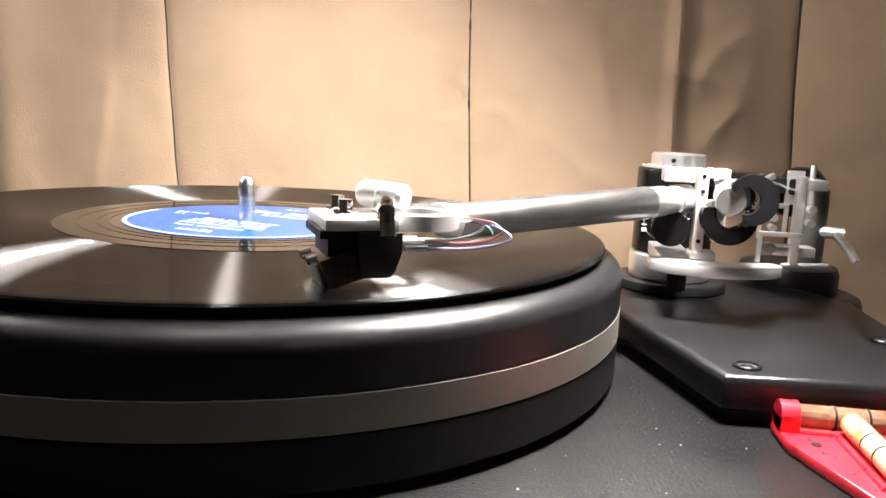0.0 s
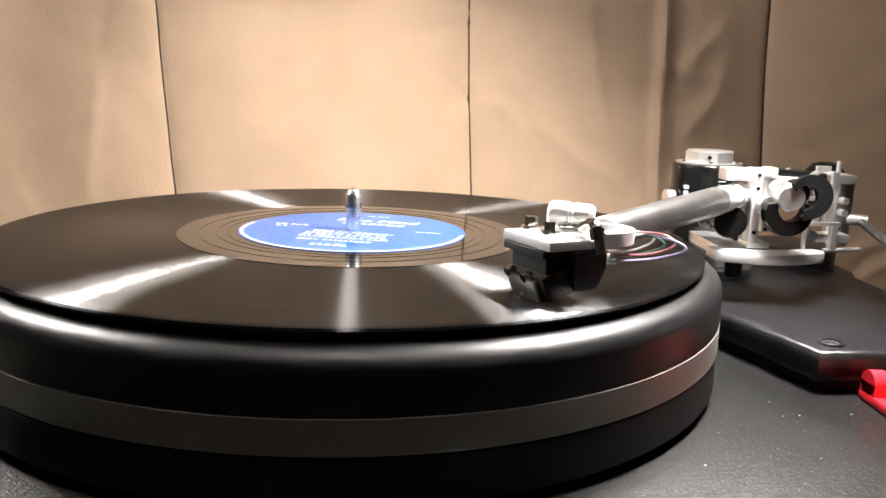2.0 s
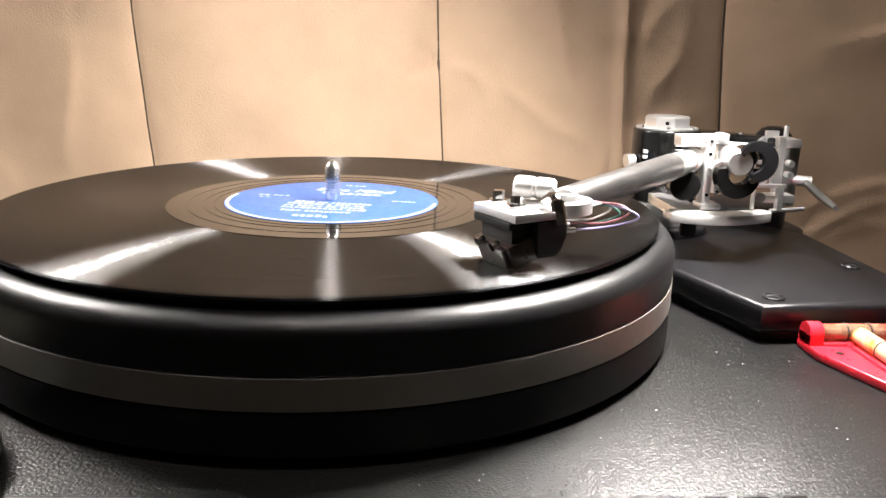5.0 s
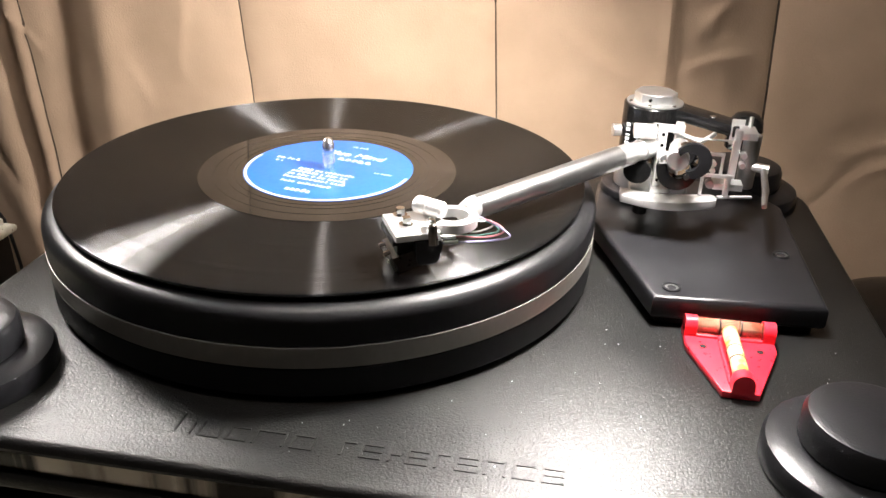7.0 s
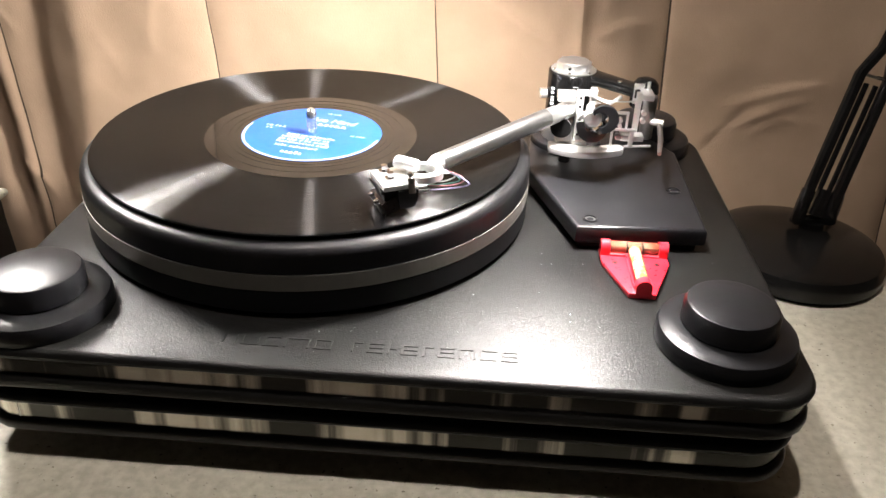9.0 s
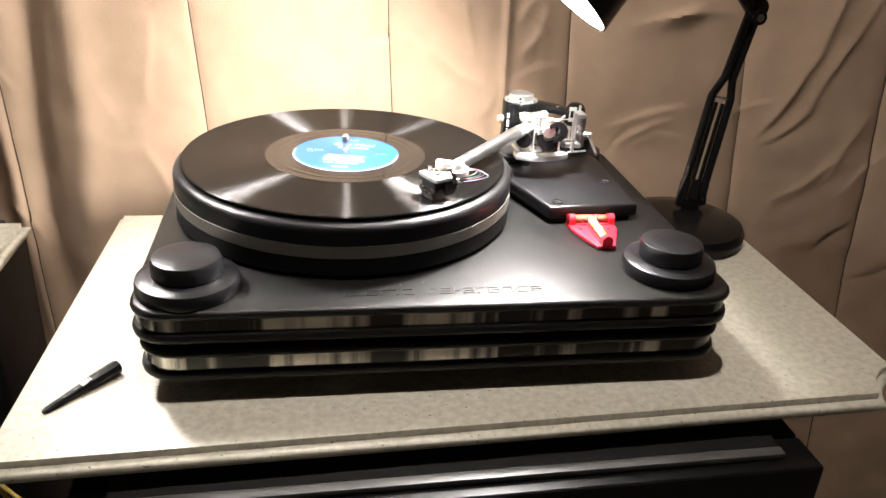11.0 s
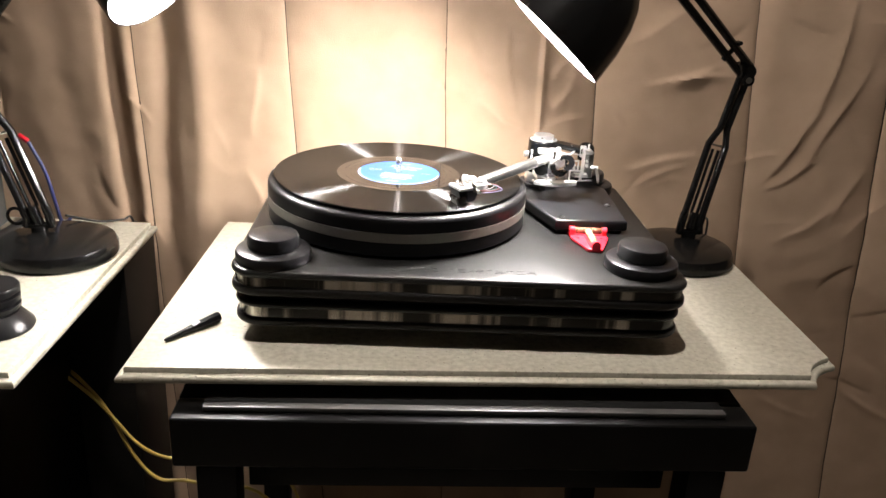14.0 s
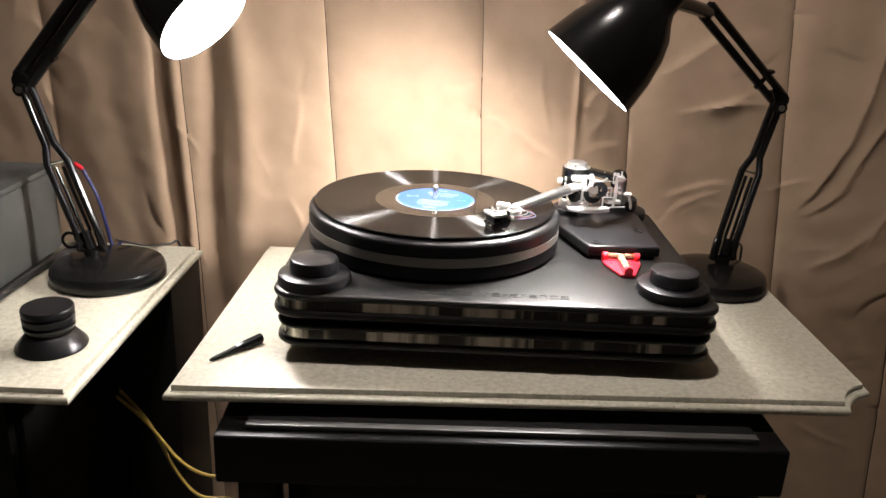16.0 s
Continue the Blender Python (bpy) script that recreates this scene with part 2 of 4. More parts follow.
def tube(points, r, seg=12, ends=None):
    """A round bar along the points; r may be one radius or one for each point."""
    pts = [Vector(q) for q in points]
    rs = r if isinstance(r, (list, tuple)) else [r] * len(pts)
    bm = bmesh.new()
    rings = []
    side = None
    for i, p in enumerate(pts):
        d = (pts[min(i + 1, len(pts) - 1)] - pts[max(i - 1, 0)]).normalized()
        if side is None:
            side = d.cross(Vector((0, 0, 1)) if abs(d.z) < 0.9 else Vector((1, 0, 0))).normalized()
        side = (side - d * side.dot(d)).normalized()
        up = d.cross(side)
        rings.append([bm.verts.new(p + (side * math.cos(2 * math.pi * k / seg) + up * math.sin(2 * math.pi * k / seg)) * rs[i]) for k in range(seg)])
    for a, b in zip(rings, rings[1:]):
        for i in range(seg):
            bm.faces.new((a[i], a[(i + 1) % seg], b[(i + 1) % seg], b[i]))
    bm.faces.new(rings[0][::-1])
    bm.faces.new(rings[-1])
    return bm


def turned(profile, a, b, seg=24):
    """A solid of revolution laid along a to b: pairs of (radius, metres along)."""
    bm = lathe(profile, seg)
    q = (Vector(b) - Vector(a)).to_track_quat("Z", "Y").to_matrix().to_4x4()
    bmesh.ops.transform(bm, matrix=Matrix.Translation(a) @ q, verts=bm.verts)
    return bm


def joined(*bms):
    """Several pieces of one part as one mesh."""
    out = bmesh.new()
    for b in bms:
        me = bpy.data.meshes.new("piece")
        b.to_mesh(me)
        b.free()
        out.from_mesh(me)
        bpy.data.meshes.remove(me)
    return out


WORLD = {}


def placed(name, label, category, x, y, z, group=""):
    """A thing whose parts are given in world places."""
    ob = thing(name, label, category, x, y, z, 0, group)
    WORLD[ob.name] = Vector((x, y, z))
    return ob


def wpart(name, bm, mat, parent, label="", smooth=True):
    root = parent
    while root.parent:
        root = root.parent
    return part(name, bm, mat, parent, label, smooth, Matrix.Translation(-WORLD[root.name]))


# ---------------------------------------------------------------- the room
FLOOR_Z = -0.74
tagged(part("floor", box(-2.2, 2.4, -2.6, 0.62, FLOOR_Z - 0.05, FLOOR_Z), M_FLOOR, smooth=False), "beige carpeted floor", "floor", kind="structure")
tagged(part("wall_north", box(-2.2, 2.4, 0.5, 0.62, FLOOR_Z, 1.8), M_WALL, smooth=False), "plain wall behind the hung blanket", "wall", kind="structure")
tagged(part("wall_south", box(-2.2, 2.4, -2.72, -2.6, FLOOR_Z, 1.8), M_WALL, smooth=False), "plain dim wall", "wall", kind="structure")
tagged(part("wall_west", box(-2.32, -2.2, -2.72, 0.62, FLOOR_Z, 1.8), M_WALL, smooth=False), "plain dim wall", "wall", kind="structure")
tagged(part("wall_east", box(2.4, 2.52, -2.72, 0.62, FLOOR_Z, 1.8), M_WALL, smooth=False), "plain dim wall", "wall", kind="structure")
tagged(part("ceiling", box(-2.32, 2.52, -2.72, 0.62, 1.8, 1.9), M_WALL, smooth=False), "plain dim ceiling", "ceiling", kind="structure")

fixture = thing("ceiling_light", "square flush ceiling light with a glowing white diffuser", "ceiling light", 0.0, -0.34, 1.8)
part("housing", box(-0.055, 0.055, -0.055, 0.055, -0.05, -0.0005, 0.004), M_WHITE, fixture)
part("diffuser", box(-0.04, 0.04, -0.04, 0.04, -0.056, -0.0505, 0.001), M_PANEL, fixture, "glowing white diffuser")

SEAMS = (-0.655, -0.409, -0.1714, 0.0652, 0.2982, 0.5428, 0.762, 1.0)
LEANS = (-0.03, -0.037, -0.064, -0.046, -0.050, -0.100, -0.085, -0.08)
HANG_Y = 0.285


def set_back(x):
    """How far the cloth's left side drifts back towards the wall."""
    return 0.08 * max(0.0, -0.18 - x) + 0.24 * max(0.0, -0.425 - x)


def leaned(x, z):
    """The cloth hangs a little askew: each seam leans by its own amount."""
    return x + float(np.interp(x, SEAMS, LEANS)) * (z - 0.2) + 0.0015 * noise.noise(Vector((z * 7, x * 2, 0)))


def puckers():
    """Pulled creases of the cloth: start, end, height, width; long slanted ones on the slack right side, short ones elsewhere."""
    rnd = random.Random(23)
    out = [(0.694, 0.38, 0.646, 0.15, 0.0048, 0.007), (0.668, 0.20, 0.560, 0.052, 0.0052, 0.007), (0.730, 0.27, 0.640, 0.085, 0.0042, 0.007), (0.665, 0.105, 0.566, 0.050, 0.0038, 0.006),
           (0.600, -0.04, 0.700, 0.03, 0.0030, 0.006), (0.745, 0.10, 0.690, -0.01, 0.0030, 0.006), (0.720, -0.03, 0.810, 0.07, 0.0030, 0.006), (0.350, 0.080, 0.465, 0.105, 0.0040, 0.006),
           (0.350, 0.050, 0.450, 0.090, 0.0034, 0.006), (0.40, 0.20, 0.50, 0.26, 0.0040, 0.008), (0.33, 0.27, 0.45, 0.33, 0.0040, 0.009),
           (0.068, 0.192, 0.114, 0.174, 0.0034, 0.0045), (0.110, 0.174, 0.192, 0.132, 0.0040, 0.0055), (0.160, 0.29, 0.172, 0.14, 0.0030, 0.005), (0.209, 0.138, 0.176, 0.080, 0.0034, 0.0045),
           (0.214, 0.136, 0.290, 0.162, 0.0032, 0.005), (0.222, 0.20, 0.262, 0.26, 0.0034, 0.006), (0.232, 0.16, 0.262, 0.21, 0.0030, 0.005)]
    for k in range(90):
        x, z = rnd.uniform(0.30, 1.0), rnd.uniform(-0.35, 0.55)
        turn, size = rnd.gauss(0.25, 0.45), rnd.uniform(0.05, 0.17)
        out.append((x, z, x + size * math.cos(turn), z + size * math.sin(turn), rnd.uniform(-0.0040, 0.0050), rnd.uniform(0.003, 0.006)))
    for k in range(30):
        x, z = rnd.uniform(-0.70, -0.20), rnd.uniform(-0.20, 0.55)
        turn, size = rnd.gauss(-1.2, 0.5), rnd.uniform(0.04, 0.13)
        out.append((x, z, x + size * math.cos(turn), z + size * math.sin(turn), rnd.uniform(-0.0040, 0.0052), rnd.uniform(0.004, 0.008)))
    for k in range(26):
        x, z = rnd.uniform(-0.05, 0.34), rnd.uniform(0.10, 0.50)
        turn, size = rnd.gauss(-1.0, 0.7), rnd.uniform(0.03, 0.10)
        out.append((x, z, x + size * math.cos(turn), z + size * math.sin(turn), rnd.uniform(-0.0034, 0.0042), rnd.uniform(0.0035, 0.006)))
    return out


def pucker_depth(X, Z):
    """The creases' relief at arrays of places: a sharp ridge with slopes of unequal width, fading to both ends."""
    D = np.zeros(X.shape)
    for x0, z0, x1, z1, h, w in puckers():
        n = math.hypot(x1 - x0, z1 - z0)
        ux, uz = (x1 - x0) / n, (z1 - z0) / n
        s = ((X - x0) * ux + (Z - z0) * uz) / n
        d = (Z - z0) * ux - (X - x0) * uz + 0.004 * np.sin(s * 5 + x0 * 40)
        side = np.where(d > 0, w * 0.55, w * 1.7)
        D += h * np.exp(-np.sqrt(d * d + 4e-7) / side) * np.clip(1 - (2 * s - 1) ** 2, 0, 1)
    return D


def blanket_depth(x, z):
    """How far the hung blanket stands off its plane: padding between seams, and folds."""
    i = max(k for k in range(-1, len(SEAMS)) if k < 0 or SEAMS[k] <= x) if x >= SEAMS[0] else -1
    a = SEAMS[i] if i >= 0 else SEAMS[0] - 0.24
    b = SEAMS[i + 1] if i + 1 < len(SEAMS) else SEAMS[-1] + 0.24
    u = min(max((x - a) / (b - a), 0), 1)
    puff = 0.011 * (math.sin(math.pi * u) ** 0.45 if 0 < u < 1 else 0)
    fold = 0.0
    for c, w, h in ((0.2135, 0.0055, 0.0058), (0.190, 0.012, 0.001), (0.262, 0.010, 0.0012), (-0.322, 0.022, 0.010), (-0.372, 0.020, -0.012), (-0.418, 0.012, 0.006), (-0.447, 0.013, -0.011), (-0.53, 0.03, -0.004)):
        s = c + (0.012 if w > 0.015 else 0.003) * math.sin(z * 9 + c * 20)
        fold += h * math.exp(-((x - s) / w) ** 2)
    fold -= 0.010 * math.exp(-((x + 0.438 + 0.04 * (z - 0.1)) / 0.015) ** 2) * min(max((0.27 - z) / 0.15, 0), 1)
    big = 0.006 * noise.noise(Vector((x * 3.1, z * 1.6, 4.2)))
    side = 0.45 + 0.55 * min(max((x - 0.1) / 0.35, 0), 1)
    mid = 0.0036 * side * noise.noise(Vector((x * 9 + z * 4, z * 8 - x * 3, 1.7))) + 0.0016 * noise.noise(Vector((x * 26 + z * 9, z * 30 - x * 8, 5.1)))
    return puff + fold + big + mid


def blanket():
    bm = bmesh.new()
    xs = []
    x = -0.85
    while x < 1.25:
        near = min(abs(x - s) for s in SEAMS + (0.2115,))
        xs.append(x)
        x += 0.0020 if near < 0.012 else 0.0040
    zs = [-0.73 + 1.67 * k / 420 for k in range(421)]
    X, Z = np.meshgrid(np.array(xs), np.array(zs))
    relief = pucker_depth(X, Z)
    rows = [[bm.verts.new((leaned(x, z), HANG_Y + set_back(x) - blanket_depth(x, z) - relief[j, i], z)) for i, x in enumerate(xs)] for j, z in enumerate(zs)]
    for a, b in zip(rows, rows[1:]):
        for i in range(len(xs) - 1):
            bm.faces.new((a[i], a[i + 1], b[i + 1], b[i]))
    back = bmesh.ops.extrude_face_region(bm, geom=bm.faces[:])
    bmesh.ops.translate(bm, vec=(0, 0.012, 0), verts=[v for v in back["geom"] if isinstance(v, bmesh.types.BMVert)])
    return bm


backdrop = thing("hanging_blanket", "tan quilted cotton blanket hung as a backdrop", "blanket")
part("cloth", blanket(), M_BLANKET, backdrop)
for s in SEAMS[1:-1]:
    zs = [-0.72 + 1.62 * k / 200 for k in range(201)]
    lift = pucker_depth(np.full(201, s), np.array(zs))
    line = [(leaned(s, z), HANG_Y + 0.0005 + set_back(s) - blanket_depth(s, z) - lift[k], z) for k, z in enumerate(zs)]
    part("seam", tube(line, 0.0024, 6), M_THREAD, backdrop, "dark stitched seam line")

# ---------------------------------------------------------------- slabs and stands
def notch(cx, cy, r, a0, a1, n=6):
    return [(cx + r * math.cos(radians(a0 + (a1 - a0) * k / n)), cy + r * math.sin(radians(a0 + (a1 - a0) * k / n))) for k in range(n + 1)]


def shrunk(poly, d):
    """The outline moved inwards by d."""
    n = len(poly)
    out = []
    for i in range(n):
        p, q, s = Vector(poly[i - 1]), Vector(poly[i]), Vector(poly[(i + 1) % n])
        a, b = (q - p).normalized(), (s - q).normalized()
        na, nb = Vector((-a.y, a.x)), Vector((-b.y, b.x))
        k = (na + nb) / max(0.4, 1 + na.dot(nb))
        out.append(tuple(q + k * d))
    return out


def moulded(outline, profile):
    """A solid whose outline steps inwards from ring to ring, as (inset, height)."""
    bm = bmesh.new()
    rings = [[bm.verts.new((x, y, z)) for x, y in shrunk(outline, d)] for d, z in profile]
    for a, b in zip(rings, rings[1:]):
        for i in range(len(a)):
            j = (i + 1) % len(a)
            bm.faces.new((a[i], a[j], b[j], b[i]))
    bm.faces.new(rings[0][::-1])
    bm.faces.new(rings[-1])
    return bm


def slab(name, label, outline):
    ob = thing(name, label, "tabletop")
    part("top_board", moulded(outline, ((0.007, -0.0064), (0.007, -0.0014), (0.0075, -0.0005), (0.0088, 0.0))), M_SLAB, ob)
    part("moulded_edge", moulded(outline, ((0.003, -0.0155), (0.0008, -0.0145), (0.0, -0.0125), (0.0, -0.0098), (0.0010, -0.0080), (0.0032, -0.0068), (0.0060, -0.0065))), M_SLAB, ob, "stepped moulded rim of the slab")
    return ob


slab("stone_slab", "pale speckled stone-look slab with a moulded edge",
     [(-0.267, -0.2650)] + notch(0.5076, -0.2516, 0.0595, 165.6, 107, 7) + [(0.483, 0.176), (-0.256, 0.176)])
slab("stone_slab", "pale speckled stone-look slab beside the turntable's slab", [(-1.02, -0.285), (-0.355, -0.282), (-0.349, 0.158), (-1.02, 0.162)])


def stand(x0, x1, y0, y1, label, strip=True):
    ob = thing("equipment_stand", label, "stand")
    top = -0.036
    part("front_beam", box(x0, x1, y0, y0 + 0.04, top - 0.056, top, 0.004, 3), M_STEEL, ob)
    part("back_beam", box(x0, x1, y1 - 0.04, y1, top - 0.056, top, 0.004, 3), M_STEEL, ob)
    part("side_beam", box(x0, x0 + 0.04, y0 + 0.0405, y1 - 0.0405, top - 0.056, top, 0.004, 3), M_STEEL, ob)
    part("side_beam", box(x1 - 0.04, x1, y0 + 0.0405, y1 - 0.0405, top - 0.056, top, 0.004, 3), M_STEEL, ob)
    for x in (x0 + 0.022, x1 - 0.062):
        for y in (y0 + 0.002, y1 - 0.042):
            part("leg", box(x, x + 0.04, y, y + 0.04, FLOOR_Z, top - 0.0562, 0.003, 2), M_STEEL, ob)
    part("lower_shelf", box(x0 + 0.063, x1 - 0.063, y0 + 0.06, y1 - 0.06, -0.16, -0.13, 0.003), M_STEEL, ob)
    if strip:
        # Slab's shade is put into the panel's dark colour; its lit front is paler.
        part("top_panel", box(x0 + 0.030, x1 - 0.030, y0 + 0.0225, y1 - 0.06, top + 0.0005, top + 0.0060, 0.0008), M_RUBBER, ob, "panel lying in the frame, coloured dark for the slab's shade")
        part("panel_lit_front", box(x0 + 0.030, x1 - 0.030, y0 + 0.0125, y0 + 0.0222, top + 0.0005, top + 0.0064, 0.0012), M_SHELF, ob, "paler grey front strip of the panel, coloured as its lit part")
    for x in (x0 + 0.09, x1 - 0.075):
        for y in (y0 + 0.085, y1 - 0.09):
            part("support_pad", lathe(rounded(0.018, 0.018, top + 0.0061, -0.0157, 0.002), 24), M_RUBBER, ob, m=Matrix.Translation((x, y, 0)))
    return ob


rack = stand(-0.293, 0.293, 0.0, 0.445, "black square-tube steel stand under the stone slab")
rack.matrix_basis = pose(0.0830, -0.2840, 0, 0, 0, 1.45)
cabinet = thing("cabinet", "black closed cabinet under the neighbouring slab", "cabinet")
part("body", box(-0.98, -0.43, -0.236, 0.02, FLOOR_Z + 0.0005, -0.0157, 0.003), M_STEEL, cabinet)
part("back_body", box(-0.98, -0.352, 0.0205, 0.150, FLOOR_Z + 0.0005, -0.0157, 0.003), M_STEEL, cabinet)
for x in (-0.975, -0.705):
    door = part("door", box(x, x + 0.266, -0.2500, -0.2365, FLOOR_Z + 0.02, -0.030, 0.002), M_STEEL, cabinet)

# ---------------------------------------------------------------- turntable
TOP = 0.0825
table = thing("turntable", "black lacquered record player with polished metal bands and four corner towers", "turntable")


def deck(z0, z1, b0, b1, grow):
    x0, x1, y0, y1 = -0.1695 - grow, 0.3145 + grow, -0.2030 - grow, 0.172
    part("lower_board", prism(corners(x0, x1, y0, y1, 0.03), z0, b0, 0.0035), M_PLINTH, table)
    part("metal_band", prism(corners(x0 + 0.003, x1 - 0.003, y0 + 0.003, y1 - 0.003, 0.028), b0 + 0.0001, b1 - 0.0001), M_BAND, table, "polished metal band round the plinth, reflections painted into its colour")
    part("upper_board", prism(corners(x0, x1, y0, y1, 0.03), b1, z1, 0.0045), M_PLINTH, table)


deck(0.0195, 0.0475, 0.0290, 0.0400, -0.003)
deck(0.0545, TOP, 0.0645, 0.0745, 0.0)
part("core", prism(corners(-0.158, 0.305, -0.19, 0.14, 0.02), 0.0473, 0.0547), M_RUBBER, table, "dark gap between the two plinths")
for x in (-0.105, 0.25):
    for y in (-0.125, 0.100):
        part("foot", lathe(rounded(0.032, 0.030, 0.0, 0.0197, 0.003), 32), M_RUBBER, table, m=Matrix.Translation((x, y, 0)))

# corner towers
for x, y in ((0.2690, -0.1525), (-0.1275, -0.1625), (0.2635, 0.1385)):
    base = part("tower_base", lathe([(0, TOP - 0.001), (0.0385, TOP - 0.001), (0.0397, TOP + 0.001), (0.0397, TOP + 0.008), (0.0385, TOP + 0.0110), (0.0345, TOP + 0.0128), (0.0275, TOP + 0.0132), (0, TOP + 0.0132)], 64), M_BLACK, table, m=Matrix.Translation((x, y, 0)))
    part("tower_cap", lathe([(0.0257, TOP + 0.0133), (0.0267, TOP + 0.0143), (0.0267, TOP + 0.0240), (0.0252, TOP + 0.0272), (0.0228, TOP + 0.0280), (0, TOP + 0.0283)], 64), M_BLACK, base, m=Matrix.Translation((x, y, 0)))

# platter
R = 0.158
zp = TOP + 0.0012
platter = part("platter", lathe([(0, zp), (R - 0.004, zp), (R, zp + 0.003), (R, 0.1010), (R - 0.0012, 0.1013), (R - 0.0012, 0.1125), (R, 0.1128), (R, 0.1235)]
                                + [(R - 0.0085 + 0.0085 * math.cos(a), 0.1235 + 0.0072 * math.sin(a)) for a in [math.pi / 2 * k / 10 for k in range(1, 11)]]
                                + [(0.1480, 0.1306), (0.1465, 0.1275), (0.1455, 0.1272), (0.1450, 0.1325), (0, 0.1325)], 192), M_PLATTER, table, "satin black platter with a rounded shoulder")
part("platter_band", lathe([(R - 0.0010, 0.1015), (R + 0.0002, 0.1017), (R + 0.0002, 0.1122), (R - 0.0010, 0.1124), (R - 0.0010, 0.1015)], 192), M_PBAND, platter, "grey metal ring let into the platter")
rod = [(0, 0.1326), (0.0036, 0.1326), (0.0036, 0.1390)]
for k in range(5):
    z = 0.1392 + 0.0013 * k
    rod += [(0.0029, z), (0.0029, z + 0.0003), (0.0036, z + 0.0006), (0.0036, z + 0.0010)]
rod += [(0.0036, 0.1500), (0.0026, 0.1528), (0.0012, 0.1540), (0, 0.1542)]
spindle = part("spindle", lathe(rod, 32), M_SPINDLE, table, "polished metal centre spindle with a ribbed neck")

# arm board
BOARD = [(0.190, -0.054), (0.279, -0.048), (0.281, 0.085), (0.262, 0.118), (0.20, 0.128), (0.162, 0.105), (0.157, 0.045)]
part("arm_board_base", prism(shrunk(BOARD, 0.005), TOP - 0.001, 0.0870), M_PLINTH, table, "dark underside of the arm board", smooth=False)
board = part("arm_board", prism(BOARD, 0.0870, 0.1005, 0.003), M_BLACK, table, "satin black clipped-corner arm board")
for x, y in ((0.2002, -0.0425), (0.2663, 0.0108)):
    screw = part("screw", lathe([(0.0050, 0.1002), (0.0050, 0.1013), (0.0046, 0.1017), (0.0040, 0.1017), (0.0037, 0.1012), (0.0037, 0.1007), (0.0024, 0.1007), (0.0022, 0.1004), (0, 0.1003)], 24), M_BLACK, board, "dark socket-head screw", m=Matrix.Translation((x, y, 0)))
    part("socket", lathe([(0.0024, 0.1004), (0.0036, 0.1004), (0.0036, 0.10085), (0.0024, 0.10085), (0.0024, 0.1004)], 24), M_SATIN, screw, "worn bright socket rim", m=Matrix.Translation((x, y, 0)))


# raised lettering on the front of the deck, kept as plain strokes
def raised_mark(x, w, tall, kind):
    s = 0.0011
    bits = [box(x, x + s, -0.0, 0.0088 if not tall else 0.0125, 0, 0.00055)]
    if kind & 1:
        bits.append(box(x + s, x + w, 0.0077, 0.0088, 0, 0.00055))
    if kind & 2:
        bits.append(box(x + w - s, x + w, 0.0, 0.0077, 0, 0.00055))
    if kind & 4:
        bits.append(box(x + s, x + w - (s if kind & 2 else 0), 0.0, 0.0011, 0, 0.00055))
    if kind & 8:
        bits.append(box(x + s, x + w - (s if kind & 2 else 0), 0.0040, 0.0048, 0, 0.00055))
    part("raised_mark", joined(*bits), M_PLINTH, table, m=Matrix.Translation((0, -0.1838, TOP - 0.0002)), smooth=False)


x = -0.0155
for w, tall, kind in ((0.008, True, 2), (0.010, False, 6), (0.009, False, 5), (0.014, False, 3), (0.010, False, 7), (0, 0, 0), (0.006, False, 1), (0.009, False, 13), (0.005, True, 8), (0.009, False, 13), (0.006, False, 1), (0.009, False, 13), (0.009, False, 3), (0.009, False, 5), (0.009, False, 13)):
    if w:
        raised_mark(x, w, tall, kind)
    x += w + 0.0027 if w else 0.0085

dust = bmesh.new()
flecks = random.Random(7)
for k in range(70):
    x, y = flecks.uniform(0.02, 0.30), flecks.uniform(-0.195, -0.06)
    if math.hypot(x, y) > 0.165 and math.hypot(x - 0.2745, y + 0.156) > 0.043 and not (0.20 < x < 0.26 and y > -0.12):
        d = flecks.uniform(0.00015, 0.00042)
        bmesh.ops.create_icosphere(dust, subdivisions=1, radius=d, matrix=Matrix.Translation((x, y, TOP + d * 0.3)) @ Matrix.Diagonal((1, flecks.uniform(0.5, 1.6), 0.4, 1)))
tagged(part("dust", dust, M_WHITE), "pale dust specks lying on the deck", "dust", kind="stuff")

# ---------------------------------------------------------------- record
ZR = 0.1327
record = thing("vinyl_record", "black vinyl long-playing record with a blue label, lying on the platter", "record", 0, 0, ZR)
part("disc", lathe([(0.0037, 0), (0.1495, 0), (0.1505, 0.0006), (0.1508, 0.0012), (0.1503, 0.0019), (0.1490, 0.0021), (0.1462, 0.0018), (0.0760, 0.0018), (0.0505, 0.0019), (0.0037, 0.0019)], 256), M_VINYL, record)
part("run_out", lathe([(0.0500, 0.0017), (0.0755, 0.0017), (0.0755, 0.0020), (0.0500, 0.0020), (0.0500, 0.0017)], 128), M_DEAD, record, "smooth run-out ring")
label = part("label", lathe([(0.0037, 0.0019), (0.0500, 0.0019), (0.0500, 0.00225), (0.0037, 0.00225)], 96), M_LABEL, record, "bright blue printed paper label")
ring_zs = ((0.0545, 0.0547), (0.0590, 0.0592), (0.0665, 0.0667))
for a, b in ring_zs:
    part("run_out_groove", lathe([(a, 0.0019), (b, 0.0019), (b, 0.00212), (a, 0.00212), (a, 0.0019)], 128), M_DEAD, record)

# print on the label: the title in letters, the small rows as bars
letters = random.Random(5)
TURN = Matrix.Rotation(radians(-12), 4, "Z")


